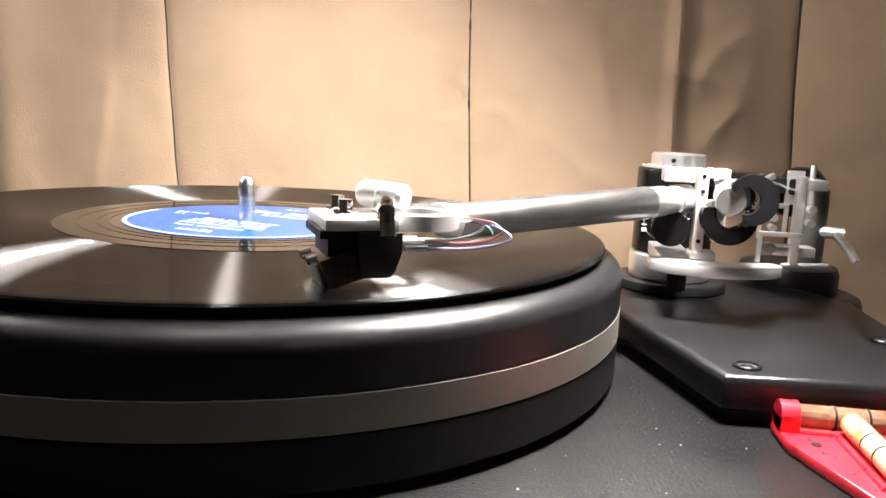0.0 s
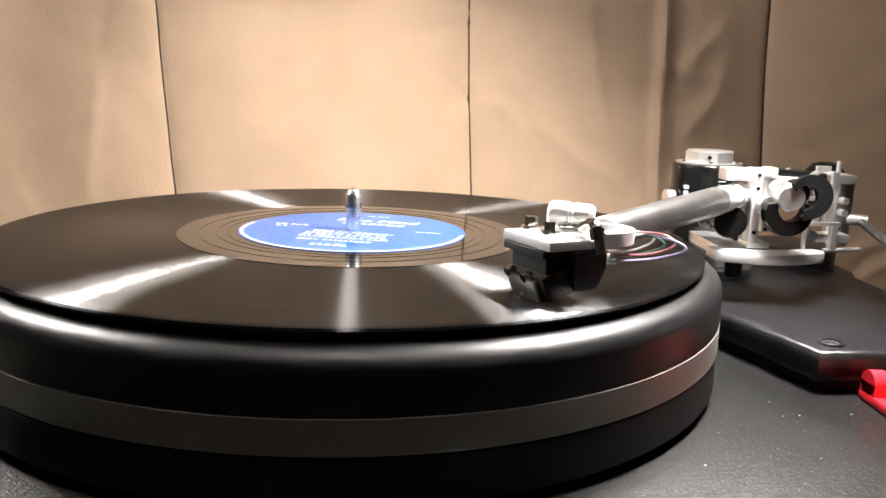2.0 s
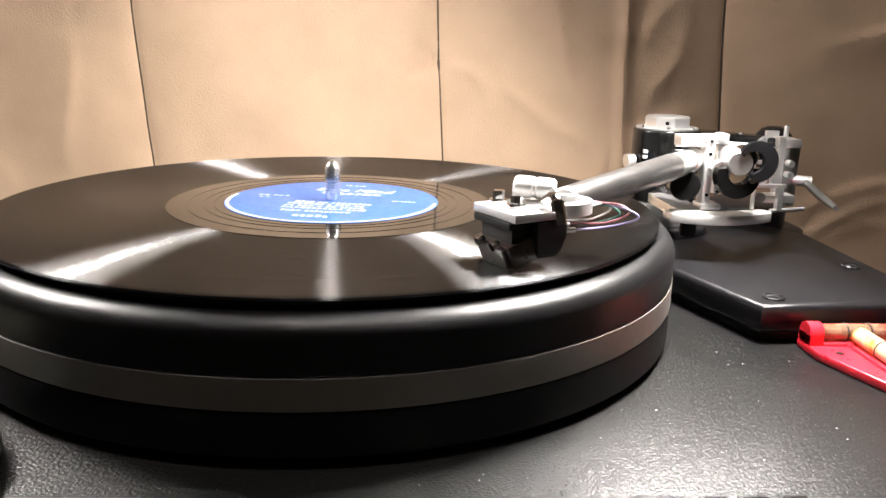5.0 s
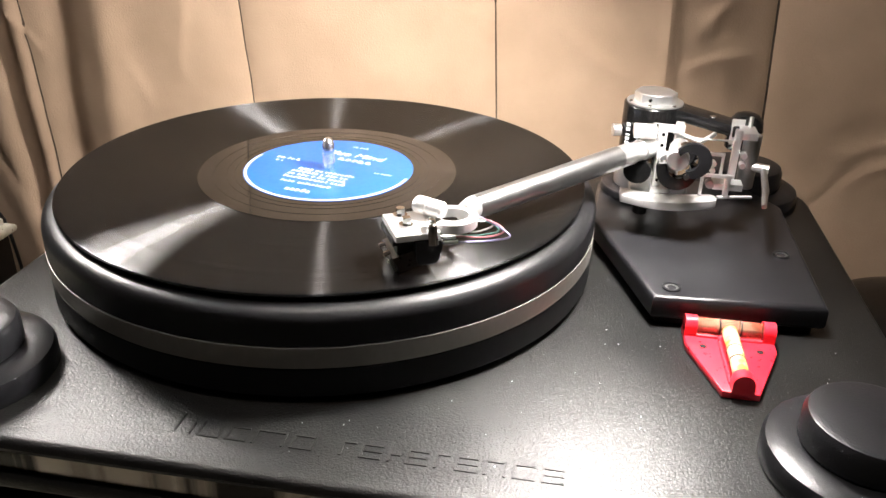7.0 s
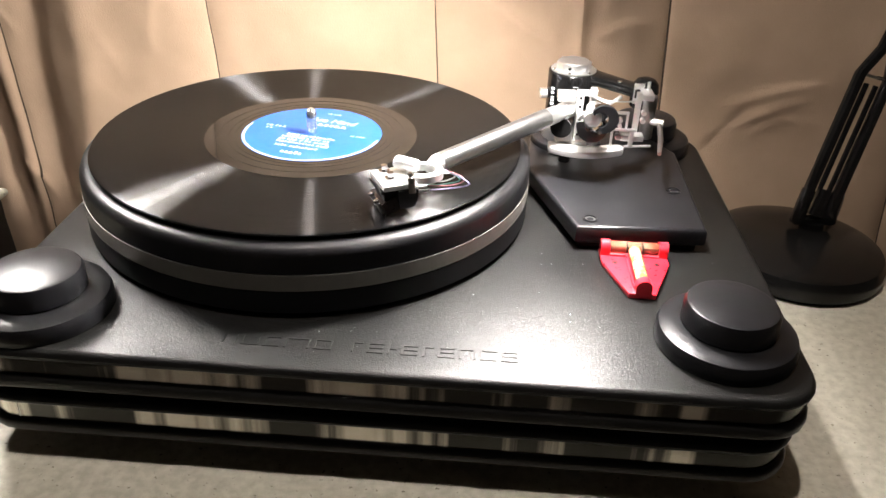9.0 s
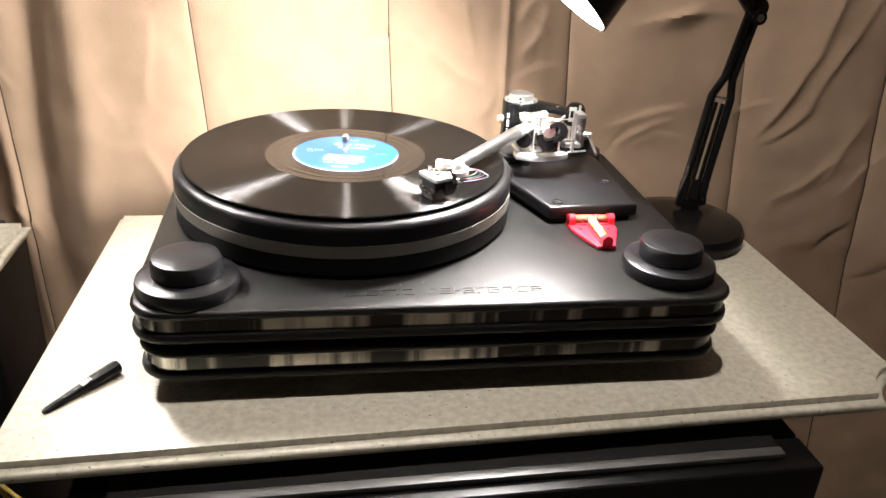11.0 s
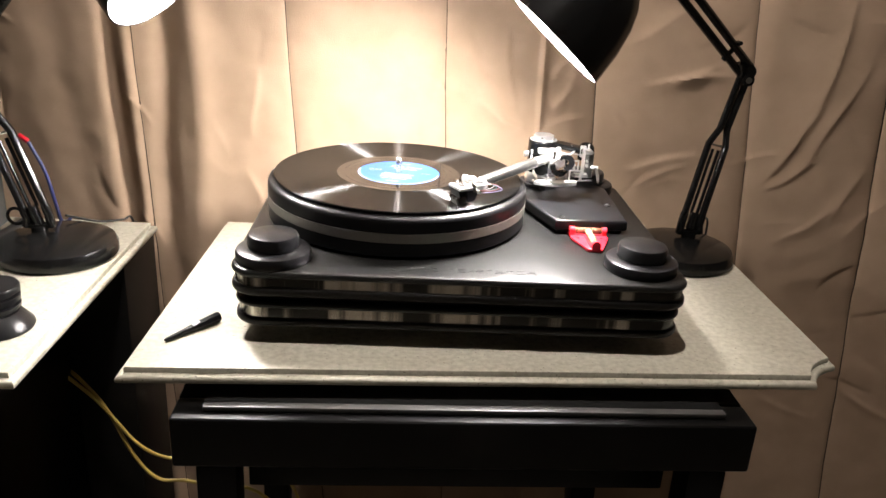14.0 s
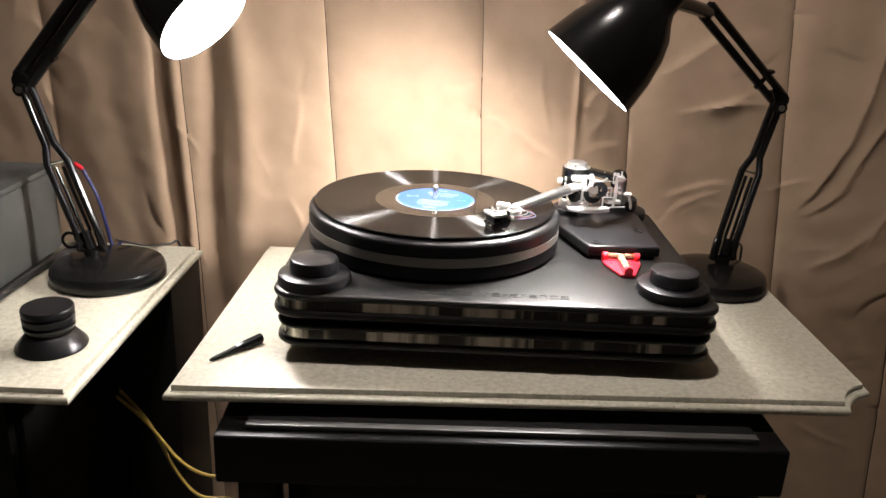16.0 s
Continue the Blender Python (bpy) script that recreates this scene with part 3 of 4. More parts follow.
def lettering(text, size, slant=0.0):
    """Flat letters as a mesh, from the built-in font, centred."""
    curve = bpy.data.curves.new("letters", "FONT")
    curve.body, curve.size, curve.shear, curve.align_x, curve.extrude = text, size, slant, "CENTER", 0.0001
    holder = bpy.data.objects.new("letters", curve)
    me = bpy.data.meshes.new_from_object(holder)
    bm = bmesh.new()
    bm.from_mesh(me)
    bpy.data.objects.remove(holder)
    bpy.data.curves.remove(curve)
    bpy.data.meshes.remove(me)
    return bm


def print_row(x0, x1, y, h, thick):
    """One row of unreadable print: strokes grouped like words."""
    bits, x = [], x0
    while x < x1:
        w = h * letters.uniform(0.45, 0.85)
        tall = h * letters.choice((0.7, 0.7, 1.0))
        bits.append(box(x, x + w * thick, y, y + tall, 0.00225, 0.00245))
        bits.append(box(x + w * thick, x + w, y + letters.choice((0, 0.4)) * h, y + 0.25 * h + letters.choice((0, 0.4)) * h, 0.00225, 0.00245))
        x += w + h * (0.22 if letters.random() < 0.8 else 0.75)
    part("print_line", joined(*bits), M_WHITE, label, m=TURN, smooth=False)


part("print_title", lettering("Blue Mind", 0.0098, 0.15), M_WHITE, label, m=TURN @ Matrix.Translation((0.004, 0.0225, 0.0024)), smooth=False)
for x0, x1, y, h, thick in ((-0.010, 0.022, 0.0150, 0.0052, 0.6), (-0.004, 0.006, 0.0385, 0.0022, 0.6), (-0.038, -0.024, 0.0030, 0.0034, 0.6), (-0.036, -0.030, -0.0015, 0.0022, 0.6), (0.028, 0.038, 0.0030, 0.0022, 0.6),
                           (-0.016, 0.020, -0.0085, 0.0028, 0.6), (-0.018, 0.020, -0.0130, 0.0028, 0.6), (-0.018, 0.020, -0.0175, 0.0028, 0.6), (-0.018, 0.020, -0.0220, 0.0028, 0.6), (-0.016, 0.016, -0.0285, 0.0028, 0.6), (-0.007, 0.007, -0.0390, 0.0042, 0.75)):
    print_row(x0, x1, y, h, thick)
rim_print = lathe([(0.0480, 0.0022), (0.0494, 0.0022), (0.0494, 0.0024), (0.0480, 0.0024), (0.0480, 0.0022)], 96)
bmesh.ops.delete(rim_print, geom=[v for v in rim_print.verts if v.co.y > 0.006], context="VERTS")
part("print_arc", rim_print, M_WHITE, label, "white arc round the label's lower edge", m=TURN)

# ---------------------------------------------------------------- tone arm
TX, TY = 0.1918, 0.0960
arm = placed("tonearm", "silver tonearm on a black pillar, its stylus on the record", "tonearm", TX, TY, 0.1005)


def round_at(profile, seg=48, x=TX, y=TY):
    bm = lathe(profile, seg)
    bmesh.ops.translate(bm, vec=(x, y, 0), verts=bm.verts)
    return bm


wpart("base_disc", round_at(rounded(0.0290, 0.0285, 0.1006, 0.1055, 0.001)), M_BLACK, arm, "black base disc")
wpart("base_collar", round_at(rounded(0.0205, 0.0205, 0.1056, 0.1190, 0.001)), M_BRIGHT, arm, "machined metal collar")
pillar = wpart("pillar", round_at(rounded(0.0197, 0.0197, 0.1191, 0.1620, 0.0012)), M_GLOSS, arm, "glossy black arm pillar")
cap = wpart("pillar_cap", joined(round_at([(0, 0.1621), (0.0180, 0.1621), (0.0180, 0.1629), (0, 0.1629)]), round_at([(0, 0.1629), (0.0136, 0.1629), (0.0136, 0.1687), (0.0126, 0.1694), (0, 0.1694)], 8)), M_BRIGHT, arm, "bright eight-sided machined cap nut")
wpart("pillar_screw", turned([(0, 0), (0.0040, 0), (0.0040, 0.005), (0, 0.005)], (TX - 0.020, TY - 0.004, 0.143), (TX - 0.030, TY - 0.006, 0.143), 16), M_BRIGHT, arm)

HEAD, COLLAR = Vector((0.0965, -0.0708, 0.1493)), Vector((0.1669, 0.0119, 0.1512))
U = (COLLAR - HEAD).normalized()
S = Vector((U.y, -U.x, 0)).normalized()
wpart("arm_tube", tube([HEAD, COLLAR], [0.0059, 0.0067], 32), M_SATIN, arm, "satin grey tapered arm tube")
wpart("tube_collar", turned([(0, 0), (0.0064, 0), (0.0064, 0.012), (0.0058, 0.0125), (0.0058, 0.020), (0.0064, 0.0205), (0.0064, 0.030), (0, 0.030)], COLLAR, COLLAR + U, 32), M_BRIGHT, arm)

# headshell, in its own frame: a along the shell, b across it, z up
HA, HB, HO = Vector((0.8905, 0.4550, 0)), Vector((-0.4550, 0.8905, 0)), Vector((0.0627, -0.1117, 0))
H = Matrix.Translation(HO) @ Matrix(((HA.x, HB.x, 0, 0), (HA.y, HB.y, 0, 0), (0, 0, 0.878, 0.0165), (0, 0, 0, 1)))


def on_head(bm):
    bmesh.ops.transform(bm, matrix=H, verts=bm.verts)
    return bm


def h(a, b, z):
    return H @ Vector((a, b, z))


# plate and ring of the headshell in one outline with a round eye
def eyelet():
    bm = bmesh.new()
    n = 40
    outer, inner = [], []
    for k in range(n):
        t = 2 * math.pi * k / n
        outer.append((0.0305 + 0.0125 * math.cos(t), 0.0030 + 0.0118 * math.sin(t)))
        inner.append((0.0315 + 0.0076 * math.cos(t), 0.0035 + 0.0070 * math.sin(t)))
    layers = [[[bm.verts.new((x, y, z)) for x, y in ring] for ring in (outer, inner)] for z in (0.1525, 0.1575)]
    (lo, li), (uo, ui) = layers
    for k in range(n):
        j = (k + 1) % n
        bm.faces.new((uo[k], uo[j], ui[j], ui[k]))
        bm.faces.new((lo[j], lo[k], li[k], li[j]))
        bm.faces.new((lo[k], lo[j], uo[j], uo[k]))
        bm.faces.new((li[j], li[k], ui[k], ui[j]))
    return bm


head = wpart("headshell", joined(on_head(box(0, 0.0205, -0.0128, 0.0128, 0.1536, 0.1572, 0.0006)), on_head(eyelet())), M_SHELL, arm, "bright machined headshell with a round eye")
wpart("neck", tube([h(0.0385, 0.0095, 0.1548), h(0.0415, 0.0130, 0.1535), HEAD - U * 0.0015, HEAD + U * 0.0005], [0.0042, 0.0050, 0.0058, 0.0059], 24), M_SHELL, head, "short neck between shell and tube")
for b in (0.0082, -0.0026):
    bolt = wpart("bolt", joined(on_head(tube([(0.0075, b, 0.1572), (0.0075, b, 0.1586)], 0.0034, 20)), on_head(tube([(0.0075, b, 0.1585), (0.0075, b, 0.1622)], 0.0021, 6))), M_CHROME, head, "chrome mounting bolt")
wpart("weight", on_head(turned([(0, 0), (0.0036, 0.0003), (0.0044, 0.0012), (0.0046, 0.0030), (0.0046, 0.0070), (0.0042, 0.0074), (0.0042, 0.0084), (0.0046, 0.0088), (0.0045, 0.0140), (0.0036, 0.0152), (0, 0.0154)], (0.0150, 0.0100, 0.1632), (0.0270, -0.0020, 0.1622), 28)), M_SHELL, head, "bright cylinder screw across the shell")
lift = [h(0.0170, -0.0060, 0.1600), h(0.0172, -0.0095, 0.1622), h(0.0168, -0.0125, 0.1615), h(0.0160, -0.0150, 0.1575), h(0.0160, -0.0165, 0.1525)]
wpart("finger_lift", tube(smoothed(lift, 6), [0.0018] * 14 + [0.0024] * 11, 10), M_CHROME, head, "curved polished finger lift")
cartridge = wpart("cartridge", joined(on_head(box(-0.0010, 0.0215, -0.0108, 0.0108, 0.1508, 0.1535, 0.0004)), on_head(box(0.0015, 0.0165, -0.0092, 0.0092, 0.1435, 0.1509, 0.0005)),
                                      on_head(moulded([(0.0090, -0.0136), (0.0212, -0.0136), (0.0212, 0.0100), (0.0090, 0.0100)], ((0.0024, 0.1385), (0.0012, 0.1410), (0.0, 0.1470), (0.0, 0.1531))))), M_RUBBER, arm, "black pickup cartridge body")
nose = box(-0.0085, 0.0085, -0.0108, 0.0100, -0.0050, 0.0046, 0.0005)
bracket = box(-0.0102, -0.0087, -0.0085, 0.0060, -0.0048, 0.0036, 0.0004)
bmesh.ops.transform(nose, matrix=H @ Matrix.Translation((0.0085, 0, 0.1425)) @ Matrix.Rotation(radians(-20), 4, "Y"), verts=nose.verts)
bmesh.ops.transform(bracket, matrix=H @ Matrix.Translation((0.0085, 0, 0.1425)) @ Matrix.Rotation(radians(-20), 4, "Y"), verts=bracket.verts)
wpart("nose_bracket", bracket, M_SATIN, cartridge, "thin bright metal bracket across the nose")
wpart("nose", nose, M_CARTRIDGE, cartridge, "brown tilted generator block")
for b in (-0.0045, 0.0045):
    wpart("nose_screw", on_head(tube([(-0.0005, b, 0.1440), (-0.0034, b, 0.1430)], 0.0017, 12)), M_CHROME, cartridge)
wpart("cantilever", on_head(tube([(0.0040, 0, 0.1392), (-0.0005, 0, 0.1362), (-0.0006, 0, 0.1350)], [0.0004, 0.0003, 0.0001], 8)), M_BRIGHT, cartridge)
WIRES = ((0.70, 0.70, 0.70), (0.06, 0.22, 0.19), (0.33, 0.12, 0.13), (0.27, 0.24, 0.42))
for k, colour in enumerate(WIRES):
    b = 0.0050 - 0.0034 * k
    z = 0.1478 - 0.0014 * (k % 2)
    m = material("wire_sheath", colour, 0.4)
    wpart("signal_wire", tube(smoothed([h(0.0240, b, z), h(0.034, b - 0.002, z + 0.0004), h(0.041 + 0.0012 * k, b - 0.007 + 0.002 * (k % 2), z + 0.0012), h(0.0480 + 0.0016 * k, b - 0.0095, z + 0.0045), h(0.0475 + 0.0010 * k, b - 0.0090 + 0.001 * k, z + 0.0078), h(0.0435, -0.002 + 0.001 * k, 0.1548 + 0.0004 * k), h(0.041, 0.0, 0.1550)]), 0.00042, 6), m, arm, "thin coloured signal wire")
    wpart("wire_tag", tube([h(0.0246, b, z), h(0.0310, b - 0.001, z + 0.0002)], 0.0010, 8), M_BRIGHT, arm, "gilt wire clip")

# bearing yoke
wpart("bearing_plate", box(0.1900, 0.1945, 0.0270, 0.0350, 0.1300, 0.1655, 0.0006), M_SHELL, arm, "bright machined bearing plate")
wpart("bearing_plate", box(0.2005, 0.2052, 0.0380, 0.0450, 0.1330, 0.1655, 0.0006), M_SHELL, arm, "bright machined bearing plate")
wpart("bearing_bridge", joined(box(0.1755, 0.1885, 0.0250, 0.0360, 0.1595, 0.1655, 0.0008), box(0.1900, 0.2050, 0.0352, 0.0379, 0.1612, 0.1655, 0.0004)), M_SHELL, arm, "bright machined block over the tube")
wpart("bearing_foot", box(0.1890, 0.2000, 0.0250, 0.0370, 0.1269, 0.1299, 0.0008), M_BRIGHT, arm)
wpart("drum", turned([(0, 0), (0.0075, 0), (0.0080, 0.0006), (0.0080, 0.016), (0, 0.016)], (0.1800, 0.0250, 0.1395), (0.1840, 0.0600, 0.1395), 32), M_GLOSS, arm, "black adjuster drum")
wpart("drum_scale", turned([(0.0081, 0.0), (0.0081, 0.006), (0.0079, 0.006), (0.0079, 0.0), (0.0081, 0.0)], (0.1790, 0.0440, 0.1395), (0.1810, 0.0700, 0.1395), 32), M_SATIN, arm, "engraved metal scale ring")


def crescent(cx, cy, cz, r, hole, off, thick, gap0, gap1):
    """A flat C-shaped plate standing upright, facing the front."""
    bm = bmesh.new()
    n = 36
    pts = []
    for k in range(n + 1):
        t = radians(gap1 + (360 - (gap1 - gap0)) * k / n)
        pts.append(((r * math.cos(t), r * math.sin(t)), (off[0] + hole * math.cos(t), off[1] + hole * math.sin(t))))
    rows = [[(bm.verts.new((cx + o[0], y, cz + o[1])), bm.verts.new((cx + i[0], y, cz + i[1]))) for o, i in pts] for y in (cy, cy + thick)]
    f, g = rows
    for k in range(n):
        bm.faces.new((f[k][0], f[k + 1][0], f[k + 1][1], f[k][1]))
        bm.faces.new((g[k + 1][0], g[k][0], g[k][1], g[k + 1][1]))
        bm.faces.new((f[k + 1][0], f[k][0], g[k][0], g[k + 1][0]))
        bm.faces.new((f[k][1], f[k + 1][1], g[k + 1][1], g[k][1]))
    for k in (0, n):
        bm.faces.new((f[k][0], f[k][1], g[k][1], g[k][0]))
    return bm


wpart("counterweight", crescent(0.2075, 0.0040, 0.1553, 0.0102, 0.0056, (-0.0024, -0.0004), 0.0030, 150, 262), M_DISC, arm, "dark grey hook-shaped counterweight")
wpart("counterweight", crescent(0.2005, 0.0085, 0.1472, 0.0112, 0.0064, (0.0008, 0.0022), 0.0060, 20, 160), M_GLOSS, arm, "black crescent counterweight")
wpart("weight_screw", tube([(0.2052, 0.0028, 0.1462), (0.2052, 0.0040, 0.1462)], 0.0016, 14), M_CHROME, arm)
wpart("weight_shaft", turned([(0, 0), (0.0035, 0), (0.0035, 0.010), (0.0060, 0.0105), (0.0060, 0.0165), (0.0045, 0.018), (0, 0.018)], (0.2040, 0.0280, 0.1565), (0.2060, 0.0040, 0.1560), 24), M_CHROME, arm, "polished counterweight shaft")
wpart("weight_rod", tube([(0.2000, 0.0410, 0.1600), (0.2130, 0.0230, 0.1610), (0.2210, 0.0300, 0.1640)], 0.0014, 8), M_BRIGHT, arm)

# lever plate and lifting gear
def banana():
    cx = [(0.1720 + 0.0505 * k / 14, 0.0270 - 0.0075 * math.sin(math.pi * k / 14)) for k in range(15)]
    w = 0.0075
    up = [(x, y + w * (0.75 + 0.25 * math.sin(math.pi * k / 14))) for k, (x, y) in enumerate(cx)]
    lo = [(x, y - w * 0.9) for x, y in cx]
    end = [(cx[-1][0] + 0.0055 * math.cos(a), cx[-1][1] + 0.0062 * math.sin(a)) for a in [math.pi / 2 - math.pi * k / 6 for k in range(1, 6)]]
    return prism(lo + end[::-1] + up[::-1], 0.1210, 0.1262, 0.0007, 2)


wpart("lever_plate", banana(), M_SHELL, arm, "curved machined metal plate")
wpart("plate_root", box(0.1780, 0.1930, 0.0330, 0.0780, 0.1206, 0.1262, 0.0006), M_BRIGHT, arm)
wpart("plate_post", round_at(rounded(0.0042, 0.0042, 0.1120, 0.1204, 0.0005), 24, 0.1850, 0.0290), M_RUBBER, arm, "short black screw under the plate")
wpart("thin_rod", tube([(0.2280, 0.0280, 0.1262), (0.2480, 0.0310, 0.1268)], 0.0011, 10), M_BRIGHT, arm)
wpart("bridge", prism([(TX + 0.006, TY - 0.012), (TX + 0.018, TY - 0.018), (0.2400, 0.0520), (0.2480, 0.0590), (0.2440, 0.0670), (TX + 0.018, TY + 0.004)], 0.1545, 0.1618, 0.0008, 2), M_GLOSS, arm, "black bridge from the pillar to the lift")
wpart("bridge_screw", round_at(rounded(0.0020, 0.0020, 0.1618, 0.1632, 0.0003), 16, 0.2250, 0.0690), M_CHROME, arm)
wpart("dial", round_at([(0, 0.1440), (0.0095, 0.1440), (0.0105, 0.1450), (0.0108, 0.1560), (0.0098, 0.1620), (0.0070, 0.1655), (0.0035, 0.1668), (0, 0.1670)], 40, 0.2450, 0.0690), M_GLOSS, arm, "glossy black domed dial")
wpart("dial_rim", round_at([(0.0109, 0.1545), (0.0109, 0.1562), (0.0104, 0.1562), (0.0104, 0.1545), (0.0109, 0.1545)], 40, 0.2450, 0.0690), M_CHROME, arm, "bright ring round the dial")
wpart("dial_mount", box(0.2345, 0.2420, 0.0560, 0.0585, 0.1500, 0.1655, 0.0006), M_BRIGHT, arm)
wpart("weight_body", turned([(0, 0), (0.0056, 0), (0.0062, 0.0006), (0.0062, 0.0200), (0.0056, 0.0207), (0, 0.0207)], (0.1995, 0.0062, 0.1542), (0.2030, 0.0280, 0.1552), 36), M_BRIGHT, arm, "bright metal counterweight body")
wpart("lift_bracket", joined(box(0.2345, 0.2385, 0.0400, 0.0440, 0.1290, 0.1640, 0.0005), box(0.2386, 0.2475, 0.0405, 0.0560, 0.1580, 0.1625, 0.0005)), M_BRIGHT, arm, "upright lift bracket")
wpart("lift_cylinder", round_at(rounded(0.0052, 0.0052, 0.1250, 0.1585, 0.0007), 28, 0.2470, 0.0520), M_SATIN, arm, "damped lift cylinder")
wpart("lift_pin", round_at(rounded(0.0013, 0.0013, 0.1585, 0.1685, 0.0004), 14, 0.2446, 0.0540), M_BRIGHT, arm)
wpart("stop_frame", joined(box(0.2170, 0.2290, 0.0300, 0.0320, 0.1505, 0.1525, 0.0003), box(0.2170, 0.2186, 0.0300, 0.0320, 0.1370, 0.1505, 0.0003), box(0.2274, 0.2290, 0.0300, 0.0320, 0.1390, 0.1505, 0.0003)), M_BRIGHT, arm)
wpart("rest_bracket", joined(box(0.2170, 0.2350, 0.0270, 0.0290, 0.1385, 0.1405, 0.0003), box(0.2170, 0.2188, 0.0270, 0.0290, 0.1270, 0.1385, 0.0003), box(0.2250, 0.2420, 0.0300, 0.0400, 0.1300, 0.1340, 0.0004), box(0.2310, 0.2340, 0.0270, 0.0310, 0.1268, 0.1400, 0.0003)), M_BRIGHT, arm, "bent metal rest bracket")
wpart("clamp_screw", tube([(0.2230, 0.0290, 0.1330), (0.2230, 0.0340, 0.1330)], 0.0024, 14), M_SATIN, arm)
wpart("cue_shaft", tube([(0.2470, 0.0500, 0.1395), (0.2585, 0.0470, 0.1390)], 0.0028, 14), M_BRIGHT, arm)
wpart("cue_lever", tube([(0.2555, 0.0470, 0.1385), (0.2535, 0.0250, 0.1345), (0.2490, 0.0020, 0.1330)], [0.0019, 0.0021, 0.0014], 12), M_SATIN, arm, "tapered cueing lever")
# scale marks printed on the pillar
for k in range(9):
    a = radians(-92 + 2.0 * (k % 2))
    z = 0.1360 + 0.0022 * k
    wpart("scale_mark", box(TX - 0.0010, TX + 0.0030 + 0.0015 * (k % 2), TY - 0.0206, TY - 0.0198, z, z + 0.0005), M_GREYPRINT, pillar)
for k in range(7):
    z = 0.1300 + 0.0031 * k
    wpart("print_mark", box(TX - 0.0170, TX - 0.0146, TY - 0.0136 + 0.0004 * (k % 2), TY - 0.0112, z, z + 0.0007 + 0.0012 * (k % 3 != 1)), M_GREYPRINT, pillar, "small pale bar of print")

# small hardware on the bearing
for x, y, z in ((0.1922, 0.0268, 0.1625), (0.1922, 0.0268, 0.1560), (0.1922, 0.0268, 0.1345), (0.2025, 0.0378, 0.1615), (0.2025, 0.0378, 0.1345)):
    wpart("plate_screw", tube([(x, y - 0.0006, z), (x, y + 0.0006, z)], 0.0009, 12), M_GLOSS, arm)
wpart("cap_hole", tube([(TX - 0.0045, TY - 0.0133, 0.1660), (TX - 0.0040, TY - 0.0120, 0.1660)], 0.0011, 12), M_GLOSS, cap)
for k in range(3):
    a = radians(200 + 55 * k)
    wpart("cap_screw", round_at(rounded(0.0013, 0.0013, 0.1629, 0.1640, 0.0003), 12, TX + 0.0166 * math.cos(a), TY + 0.0166 * math.sin(a)), M_CHROME, cap)
wpart("bearing_pin", tube([(0.1960, 0.0360, 0.1480), (0.2080, 0.0300, 0.1500)], 0.0022, 14), M_CHROME, arm)
wpart("bearing_cup", turned([(0, 0), (0.0050, 0), (0.0050, 0.006), (0.0035, 0.0075), (0, 0.0075)], (0.1960, 0.0200, 0.1480), (0.1960, 0.0300, 0.1480), 24), M_BRIGHT, arm)
for z in (0.1462, 0.1420):
    wpart("stop_screw", tube([(0.2230, 0.0280, z), (0.2230, 0.0330, z)], 0.0016, 12), M_BRIGHT, arm)
wpart("lift_knob", tube([(0.2405, 0.0400, 0.1500), (0.2405, 0.0350, 0.1500)], 0.0018, 12), M_BRIGHT, arm)
wpart("lift_knob", tube([(0.2405, 0.0400, 0.1440), (0.2405, 0.0350, 0.1440)], 0.0018, 12), M_BRIGHT, arm)
wpart("damping_wire", tube(smoothed([(0.2070, 0.0300, 0.1610), (0.2180, 0.0250, 0.1620), (0.2290, 0.0350, 0.1590), (0.2360, 0.0420, 0.1575)]), 0.0005, 6), M_BRIGHT, arm)

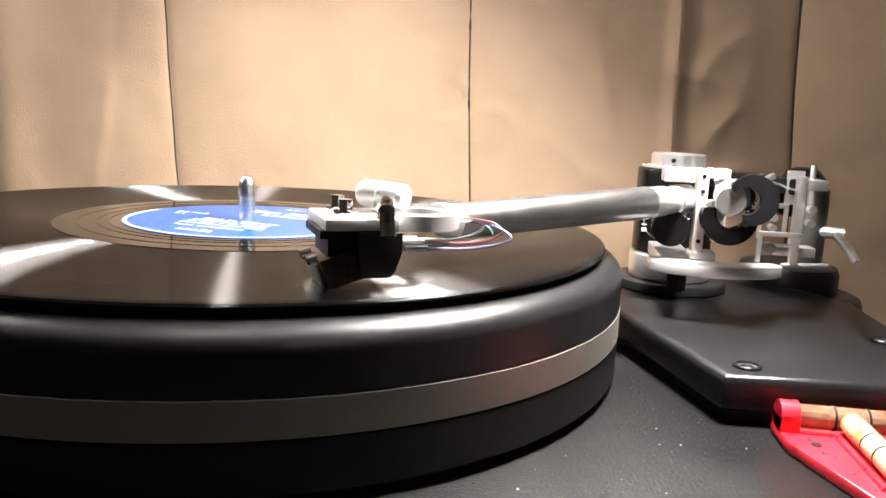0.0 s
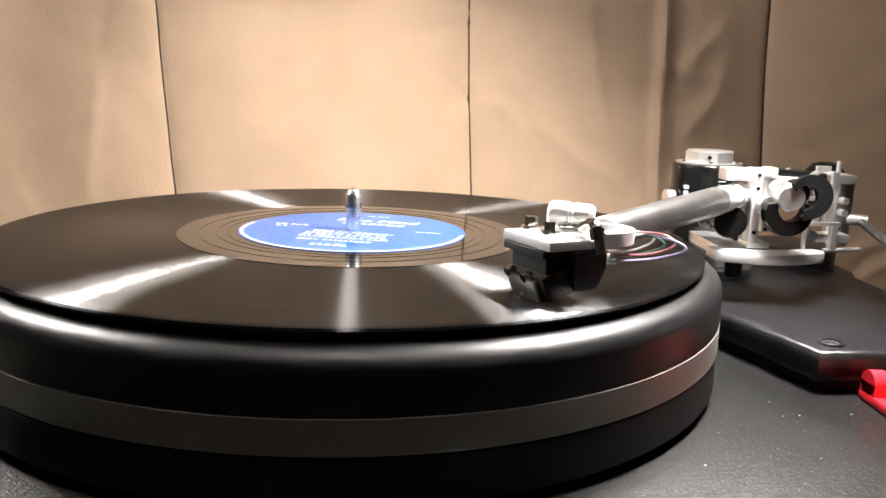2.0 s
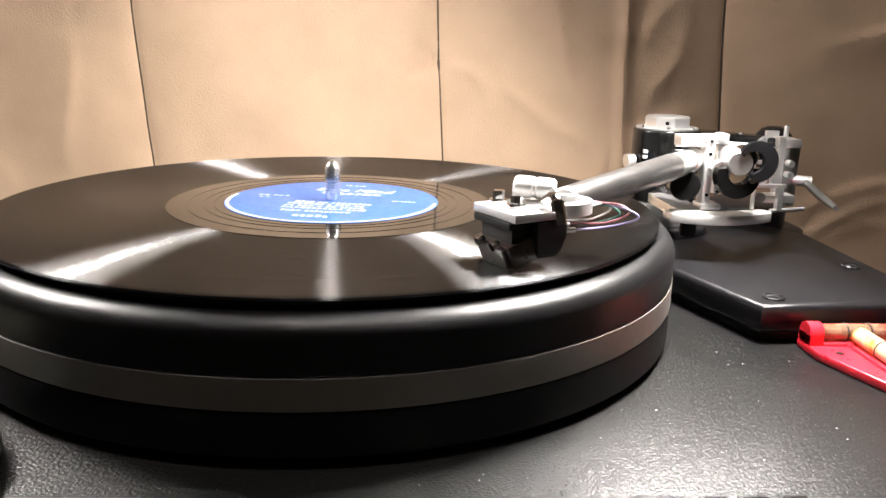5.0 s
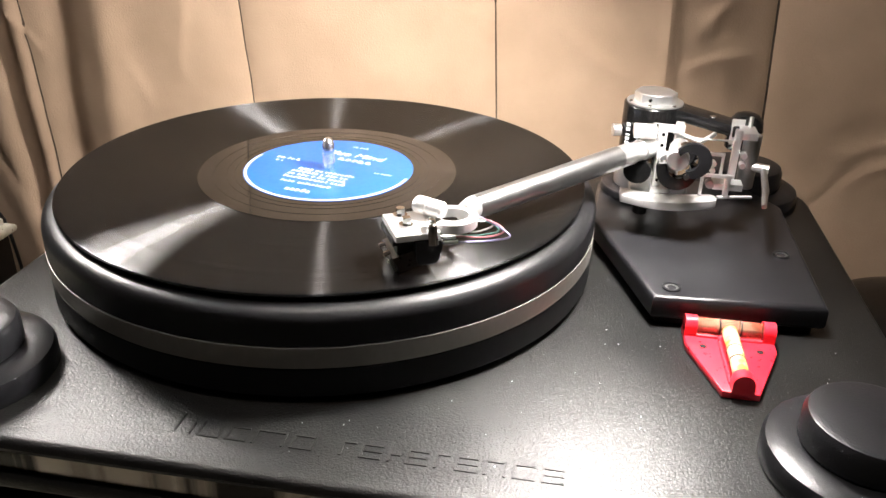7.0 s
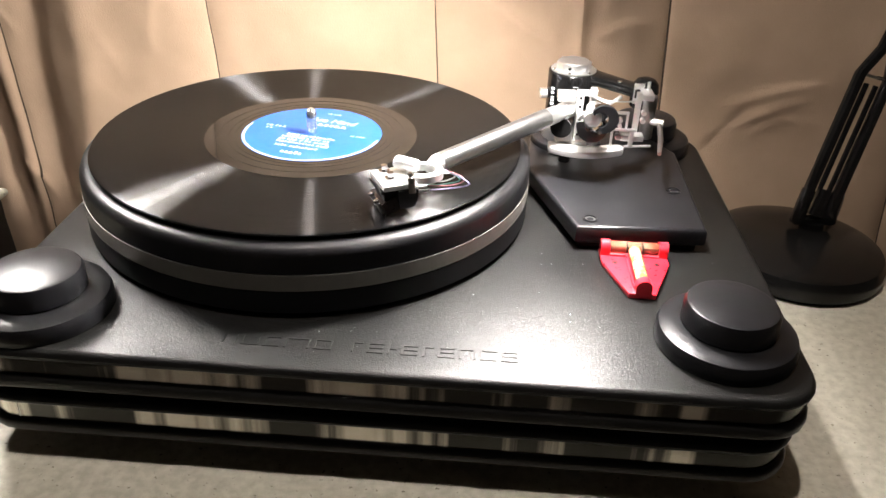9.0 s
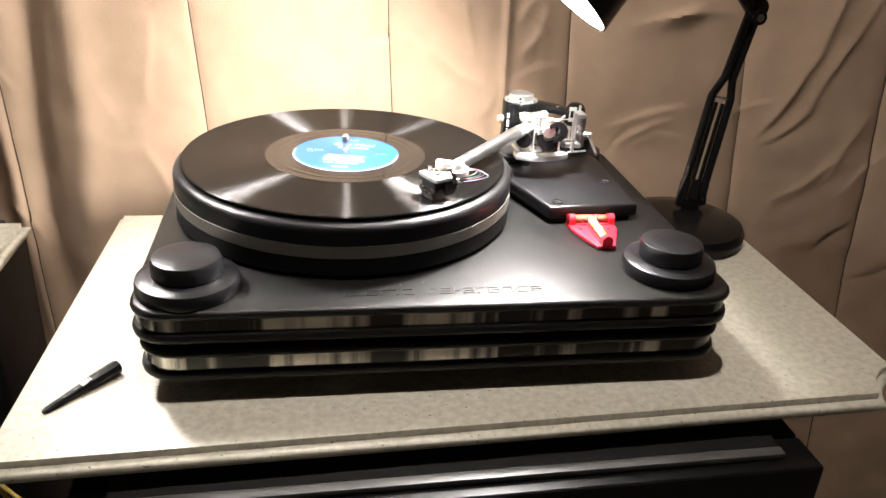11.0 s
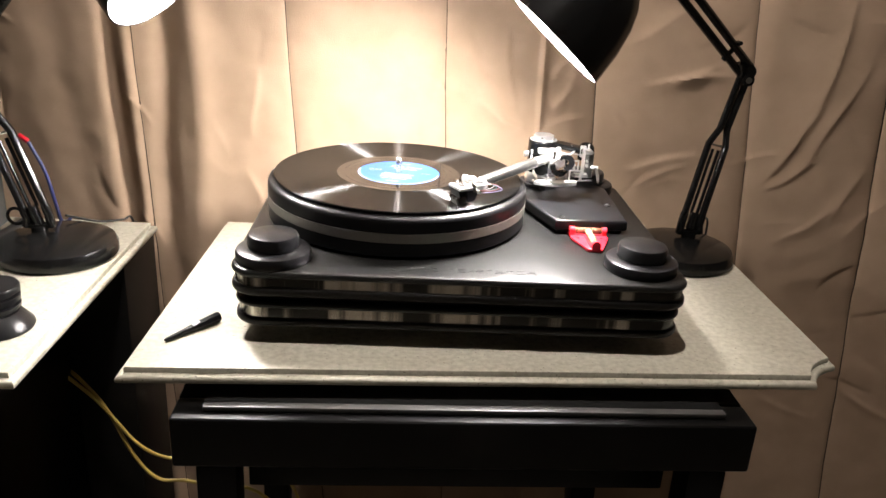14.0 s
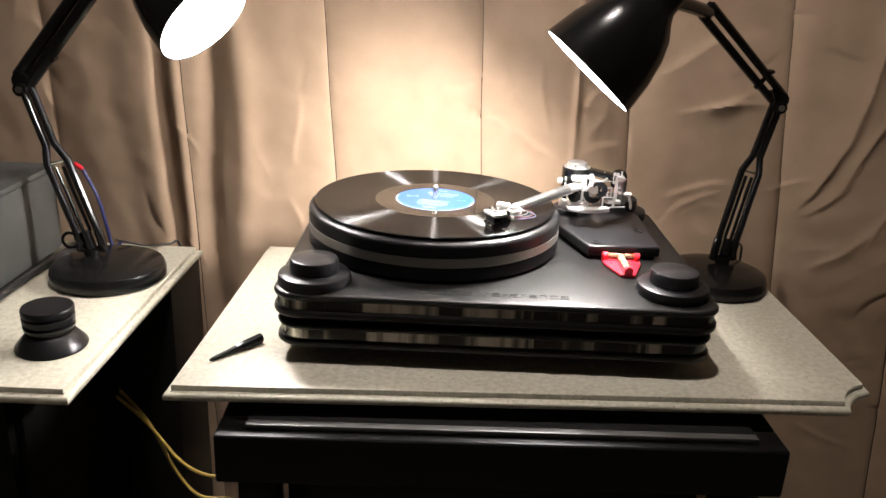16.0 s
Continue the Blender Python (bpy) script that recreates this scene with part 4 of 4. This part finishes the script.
# ---------------------------------------------------------------- lamps
def desk_lamp(label, base, foot, collar, elbow, reach, rim, aim, lean, bulb_material, bar_radius):
    ob = placed("desk_lamp", label, "desk lamp", *base)
    bx, by = base[0], base[1]
    wpart("lamp_base", round_at([(0, 0.0003), (0.0700, 0.0003), (0.0735, 0.004), (0.0735, 0.014), (0.0705, 0.020), (0.060, 0.0245), (0.035, 0.028), (0.012, 0.029), (0, 0.029)], 64, bx, by), M_LAMP, ob, "round domed black base")
    foot, collar, elbow, reach = Vector(foot), Vector(collar), Vector(elbow), Vector(reach)
    aim = Vector(aim).normalized()
    rim = Vector(rim)
    s = Vector(lean).normalized()
    down = Vector((foot.x, foot.y, 0.026))
    level = Vector((s.x, s.y, 0)).normalized()
    wpart("pivot_bracket", joined(tube([down, down + Vector((0, 0, 0.009))], 0.010, 16), tube([down - level * 0.0165 + Vector((0, 0, 0.010)), down + level * 0.0165 + Vector((0, 0, 0.010))], 0.0045, 12),
                                  *[tube([down + level * 0.0150 * k + Vector((0, 0, 0.008)), foot + s * 0.0135 * k, foot + s * 0.0135 * k + (collar - foot) * 0.10], 0.0058, 12) for k in (-1, 1)],
                                  turned([(0, 0), (0.007, 0), (0.007, 0.024), (0, 0.024)], foot + Vector((0, 0, -0.010)), foot + (collar - foot), 12)), M_LAMP, ob)
    for k in (-1, 1):
        wpart("lower_bar", tube([foot + s * 0.0135 * k, collar + s * 0.0135 * k, collar + s * 0.0055 * k + (elbow - collar) * 0.22, elbow + s * 0.0055 * k], 0.0050, 10), M_LAMP, ob)
        wpart("spring", tube([foot + s * 0.0045 * k + (collar - foot) * 0.12, collar + s * 0.0045 * k - (collar - foot) * 0.06], 0.0024, 10), M_LAMP, ob)
    wpart("cross_pin", tube([collar - s * 0.013, collar + s * 0.013], 0.0018, 8), M_CHROME, ob)
    wpart("elbow_joint", joined(tube([elbow + Vector((0, -0.009, 0)), elbow + Vector((0, 0.009, 0))], 0.0110, 16), tube([elbow - (elbow - collar).normalized() * 0.012, elbow + (reach - elbow).normalized() * 0.022], 0.0055, 10)), M_LAMP, ob)
    wpart("elbow_knob", tube([elbow + Vector((0, -0.014, -0.010)), elbow + Vector((0, -0.006, -0.010))], 0.0085, 18), M_LAMP, ob)
    wpart("elbow_screw", tube([elbow + Vector((0, -0.0155, -0.010)), elbow + Vector((0, -0.0139, -0.010))], 0.0044, 14), M_CHROME, ob, "bright screw head")
    w = (reach - elbow).normalized().cross(Vector((0, 1, 0))).normalized()
    for k in (-1, 1):
        wpart("upper_bar", tube([elbow + w * 0.0078 * k, reach + w * 0.0078 * k], bar_radius, 10), M_LAMP, ob)
    clip = elbow + (reach - elbow) * 0.24
    wpart("arm_clip", joined(tube([clip - w * 0.0150, clip + w * 0.0150], 0.0034, 10), tube([clip - w * 0.0150 + Vector((0, -0.006, 0)), clip - w * 0.0150 + Vector((0, 0.006, 0))], 0.0030, 10)), M_LAMP, ob)
    apex = rim - aim * 0.100
    wpart("shade_joint", joined(tube([reach - (reach - elbow).normalized() * 0.004, reach + (apex - aim * 0.012 - reach) * 0.5, apex - aim * 0.012], 0.0085, 14),
                                tube([reach + w * 0.010, reach - w * 0.010], 0.006, 12)), M_LAMP, ob)
    q = aim.to_track_quat("Z", "Y").to_matrix().to_4x4()
    prof = [(0.015, -0.030), (0.021, -0.028), (0.023, -0.008), (0.028, 0.0), (0.042, 0.016), (0.052, 0.036), (0.060, 0.064), (0.0655, 0.100)]
    inner = [(r - 0.0012, z) for r, z in prof[::-1]][:-1]
    shade = lathe(prof + [(0.0648, 0.1006)] + inner[1:] + [(0.0, -0.026)], 64)
    for f in [f for f in shade.faces if len(f.verts) > 8]:
        shade.faces.remove(f)
    lid = lathe([(0, -0.0305), (0.0148, -0.0305), (0.0148, -0.0300), (0, -0.0300)], 24)
    shade = joined(shade, lid)
    bmesh.ops.transform(shade, matrix=Matrix.Translation(apex) @ q, verts=shade.verts)
    sh = wpart("shade", shade, M_LAMP, ob, "bell-shaped glossy black shade")
    lining = lathe([(r - 0.0018, z) for r, z in prof[2:]] + [(r - 0.0024, z) for r, z in prof[:1:-1]], 64)
    for f in [f for f in lining.faces if len(f.verts) > 8]:
        lining.faces.remove(f)
    bmesh.ops.transform(lining, matrix=Matrix.Translation(apex) @ q, verts=lining.verts)
    wpart("shade_lining", lining, M_INNER, sh, "white reflector inside the shade")
    bulb = lathe([(0, 0.005), (0.013, 0.006), (0.014, 0.030), (0.022, 0.052), (0.0245, 0.068), (0.020, 0.082), (0.010, 0.089), (0, 0.0905)], 32)
    bmesh.ops.transform(bulb, matrix=Matrix.Translation(apex) @ q, verts=bulb.verts)
    wpart("bulb", bulb, bulb_material, sh, "lit white bulb")
    return ob


LAMP_A = dict(base=(0.401, 0.093, 0), foot=(0.4155, 0.106, 0.050), collar=(0.4490, 0.146, 0.1535), elbow=(0.4755, 0.158, 0.2570), reach=(0.3260, 0.060, 0.3760), rim=(0.1685, -0.0453, 0.3076), aim=(-0.664, -0.030, -0.744), lean=(1, 0.1, -0.25), bulb_material=M_BULB_A, bar_radius=0.0056)
LAMP_B = dict(base=(-0.4330, 0.020, 0), foot=(-0.4565, 0.028, 0.048), collar=(-0.4900, 0.030, 0.153), elbow=(-0.5210, 0.032, 0.2560), reach=(-0.400, 0.040, 0.4080), rim=(-0.284, 0.012, 0.341), aim=(0.72, -0.30, -0.63), lean=(1, 0.1, 0.25), bulb_material=M_BULB_B, bar_radius=0.0078)
desk_lamp("black swing-arm desk lamp with a lit bulb, standing on the slab", **LAMP_A)
desk_lamp("black swing-arm desk lamp, lit, on the neighbouring slab", **LAMP_B)

# ---------------------------------------------------------------- spirit level
RED = [(0.2065, -0.0560), (0.2065, -0.0740), (0.2195, -0.1120), (0.2365, -0.1120), (0.2510, -0.0740), (0.2510, -0.0560)]
level = placed("spirit_level", "red plastic two-way spirit level with amber vials, lying on the deck", "spirit level", 0.229, -0.08, TOP)
wpart("plate", prism(RED, TOP + 0.0003, TOP + 0.0042, 0.0006), M_RED, level)
for x in (0.2095, 0.2480):
    wpart("end_cap", joined(tube([(x - 0.003, -0.0615, TOP + 0.0085), (x + 0.003, -0.0615, TOP + 0.0085)], 0.0050, 20), box(x - 0.003, x + 0.003, -0.0665, -0.0565, TOP + 0.004, TOP + 0.0085)), M_RED, level)
wpart("end_cap", joined(tube([(0.2285, -0.1125, TOP + 0.0085), (0.2285, -0.1060, TOP + 0.0085)], 0.0050, 20), box(0.2235, 0.2335, -0.1125, -0.106, TOP + 0.004, TOP + 0.0085)), M_RED, level)
wpart("vial", tube([(0.2126, -0.0615, TOP + 0.0085), (0.2449, -0.0615, TOP + 0.0085)], 0.0040, 20), M_CLEARVIAL, level, "amber liquid vial")
for x in (0.2235, 0.2340):
    wpart("vial_line", tube([(x, -0.0615, TOP + 0.0085), (x + 0.0007, -0.0615, TOP + 0.0085)], 0.00415, 20), M_RUBBER, level)
for y in (-0.0930, -0.0835):
    wpart("vial_line", tube([(0.2285, y, TOP + 0.0085), (0.2285, y + 0.0007, TOP + 0.0085)], 0.00415, 20), M_RUBBER, level)
for x in (0.2150, 0.2425):
    wpart("pin_hole", round_at(rounded(0.0017, 0.0017, TOP + 0.0043, TOP + 0.0046, 0.0001), 14, x, -0.0755), M_RUBBER, level, "dark round hole")
for a, b in (((0.2126, -0.0660, 0.0), (0.2449, -0.0660, 0.0)), ((0.2240, -0.1060, 0.0), (0.2240, -0.0665, 0.0)), ((0.2330, -0.1060, 0.0), (0.2330, -0.0665, 0.0))):
    wpart("rib", tube([Vector(a) + Vector((0, 0, TOP + 0.0045)), Vector(b) + Vector((0, 0, TOP + 0.0045))], 0.0012, 8), M_RED, level)
wpart("vial", tube([(0.2285, -0.1059, TOP + 0.0085), (0.2285, -0.0665, TOP + 0.0085)], 0.0040, 20), M_AMBER, level, "amber liquid vial")

# ---------------------------------------------------------------- on the slabs
puck = thing("record_clamp", "matt black grooved record clamp standing on the slab", "record clamp", -0.415, -0.184, 0)
part("skirt", lathe([(0, 0.0003), (0.0370, 0.0003), (0.0378, 0.002), (0.0370, 0.0045), (0.0270, 0.0165), (0.0240, 0.0190), (0, 0.0190)], 64), M_BLACK, puck)
part("grip", lathe([(0, 0.0191), (0.0225, 0.0191), (0.0235, 0.0225), (0.0262, 0.0238), (0.0268, 0.0272), (0.0236, 0.0285), (0.0236, 0.0302), (0.0270, 0.0315), (0.0272, 0.0372), (0.0238, 0.0385), (0.0238, 0.0400), (0.0272, 0.0412), (0.0274, 0.0460), (0.0262, 0.0480), (0, 0.0485)], 64), M_BLACK, puck)
pen = placed("cleaning_brush", "small black tapered brush with a white mark, lying on the slab", "brush", -0.212, -0.178, 0)
p0, p1 = Vector((-0.2345, -0.2055, 0.0024)), Vector((-0.1905, -0.1535, 0.0062))
d = (p1 - p0)
wpart("handle", tube([p0, p0 + d * 0.05, p0 + d * 0.55, p0 + d * 0.6, p0 + d * 0.97, p1], [0.0014, 0.0022, 0.0040, 0.0052, 0.0060, 0.0054], 8), M_BLACK, pen)
wpart("white_mark", tube([p0 + d * 0.50 + Vector((0, 0, 0.0012)), p0 + d * 0.63 + Vector((0, 0, 0.0022))], 0.0032, 8), M_WHITE, pen, "worn white print")

crate = thing("equipment_case", "plain light grey case standing on the slab", "case")
part("shell", box(-0.98, -0.540, -0.080, 0.120, 0.0043, 0.118, 0.004), M_GREYBOX, crate)
part("lid", box(-0.982, -0.538, -0.082, 0.122, 0.1183, 0.127, 0.003), M_GREYBOX, crate)
for x in (-0.95, -0.60):
    part("foot", box(x, x + 0.025, -0.070, 0.110, 0.0003, 0.0042), M_RUBBER, crate)
c = thing("signal_cable", "blue cable with a red plug hanging behind the lamp", "cable")
part("sheath", tube(smoothed([(-0.490, 0.100, 0.1250), (-0.4745, 0.102, 0.0850), (-0.4665, 0.104, 0.0400), (-0.4650, 0.112, 0.0120), (-0.4650, 0.130, 0.0032), (-0.468, 0.150, 0.0030)]), 0.0026, 10), M_BLUE, c)
part("plug", tube([(-0.5010, 0.099, 0.1345), (-0.4905, 0.100, 0.1260)], [0.0030, 0.0036], 12), M_RED, c, "red plug end")
c = thing("flat_cable", "black cable lying on the slab by the case", "cable")
part("sheath", tube(smoothed([(-0.532, -0.110, 0.0060), (-0.531, -0.040, 0.0060), (-0.530, 0.010, 0.0060), (-0.526, 0.060, 0.0060), (-0.515, 0.150, 0.0060)]), 0.0055, 10), M_CORD, c)

for pts, r in (([(-0.60, -0.03, -0.06), (-0.47, -0.01, -0.135), (-0.403, 0.0, -0.200), (-0.350, 0.0, -0.272), (-0.313, 0.01, -0.303), (-0.26, 0.02, -0.31), (-0.15, 0.03, -0.34), (-0.05, 0.05, -0.737)], 0.0026),
               ([(-0.60, -0.01, -0.05), (-0.47, 0.005, -0.130), (-0.398, 0.005, -0.205), (-0.356, 0.0, -0.292), (-0.323, 0.0, -0.332), (-0.275, 0.01, -0.345), (-0.16, 0.02, -0.40), (-0.08, 0.03, -0.737)], 0.0026)):
    c = thing("power_cable", "yellow cable hanging behind the stand", "cable", group="yellow cables")
    part("sheath", tube(smoothed(pts), r, 8), M_YELLOW, c)
c = thing("lamp_cord", "thin black lamp cord running down behind the slab", "cable")
part("cord", tube(smoothed([(0.430, 0.120, 0.07), (0.452, 0.150, 0.045), (0.470, 0.180, 0.02), (0.474, 0.20, -0.06), (0.46, 0.22, -0.3)]), 0.0017, 8), M_CORD, c)
c = thing("lamp_cord", "thin black lamp cord running behind the slab", "cable")
part("cord", tube(smoothed([(-0.440, 0.07, 0.035), (-0.415, 0.115, 0.012), (-0.395, 0.150, 0.003), (-0.388, 0.172, -0.006), (-0.388, 0.200, -0.10), (-0.39, 0.22, -0.73)]), 0.0017, 8), M_CORD, c)
clamp_ring = [(-0.4850 + 0.0105 * math.cos(2 * math.pi * k / 24), 0.0300, 0.0460 + 0.0105 * math.sin(2 * math.pi * k / 24)) for k in range(25)]
second_lamp = bpy.data.objects["desk_lamp.001"]
wpart("clamp_ring", tube(clamp_ring, 0.0022, 8), M_LAMP, second_lamp)
wpart("ring_stem", tube([(-0.4748, 0.0300, 0.0440), (-0.4620, 0.0345, 0.0420)], 0.0025, 8), M_LAMP, second_lamp)
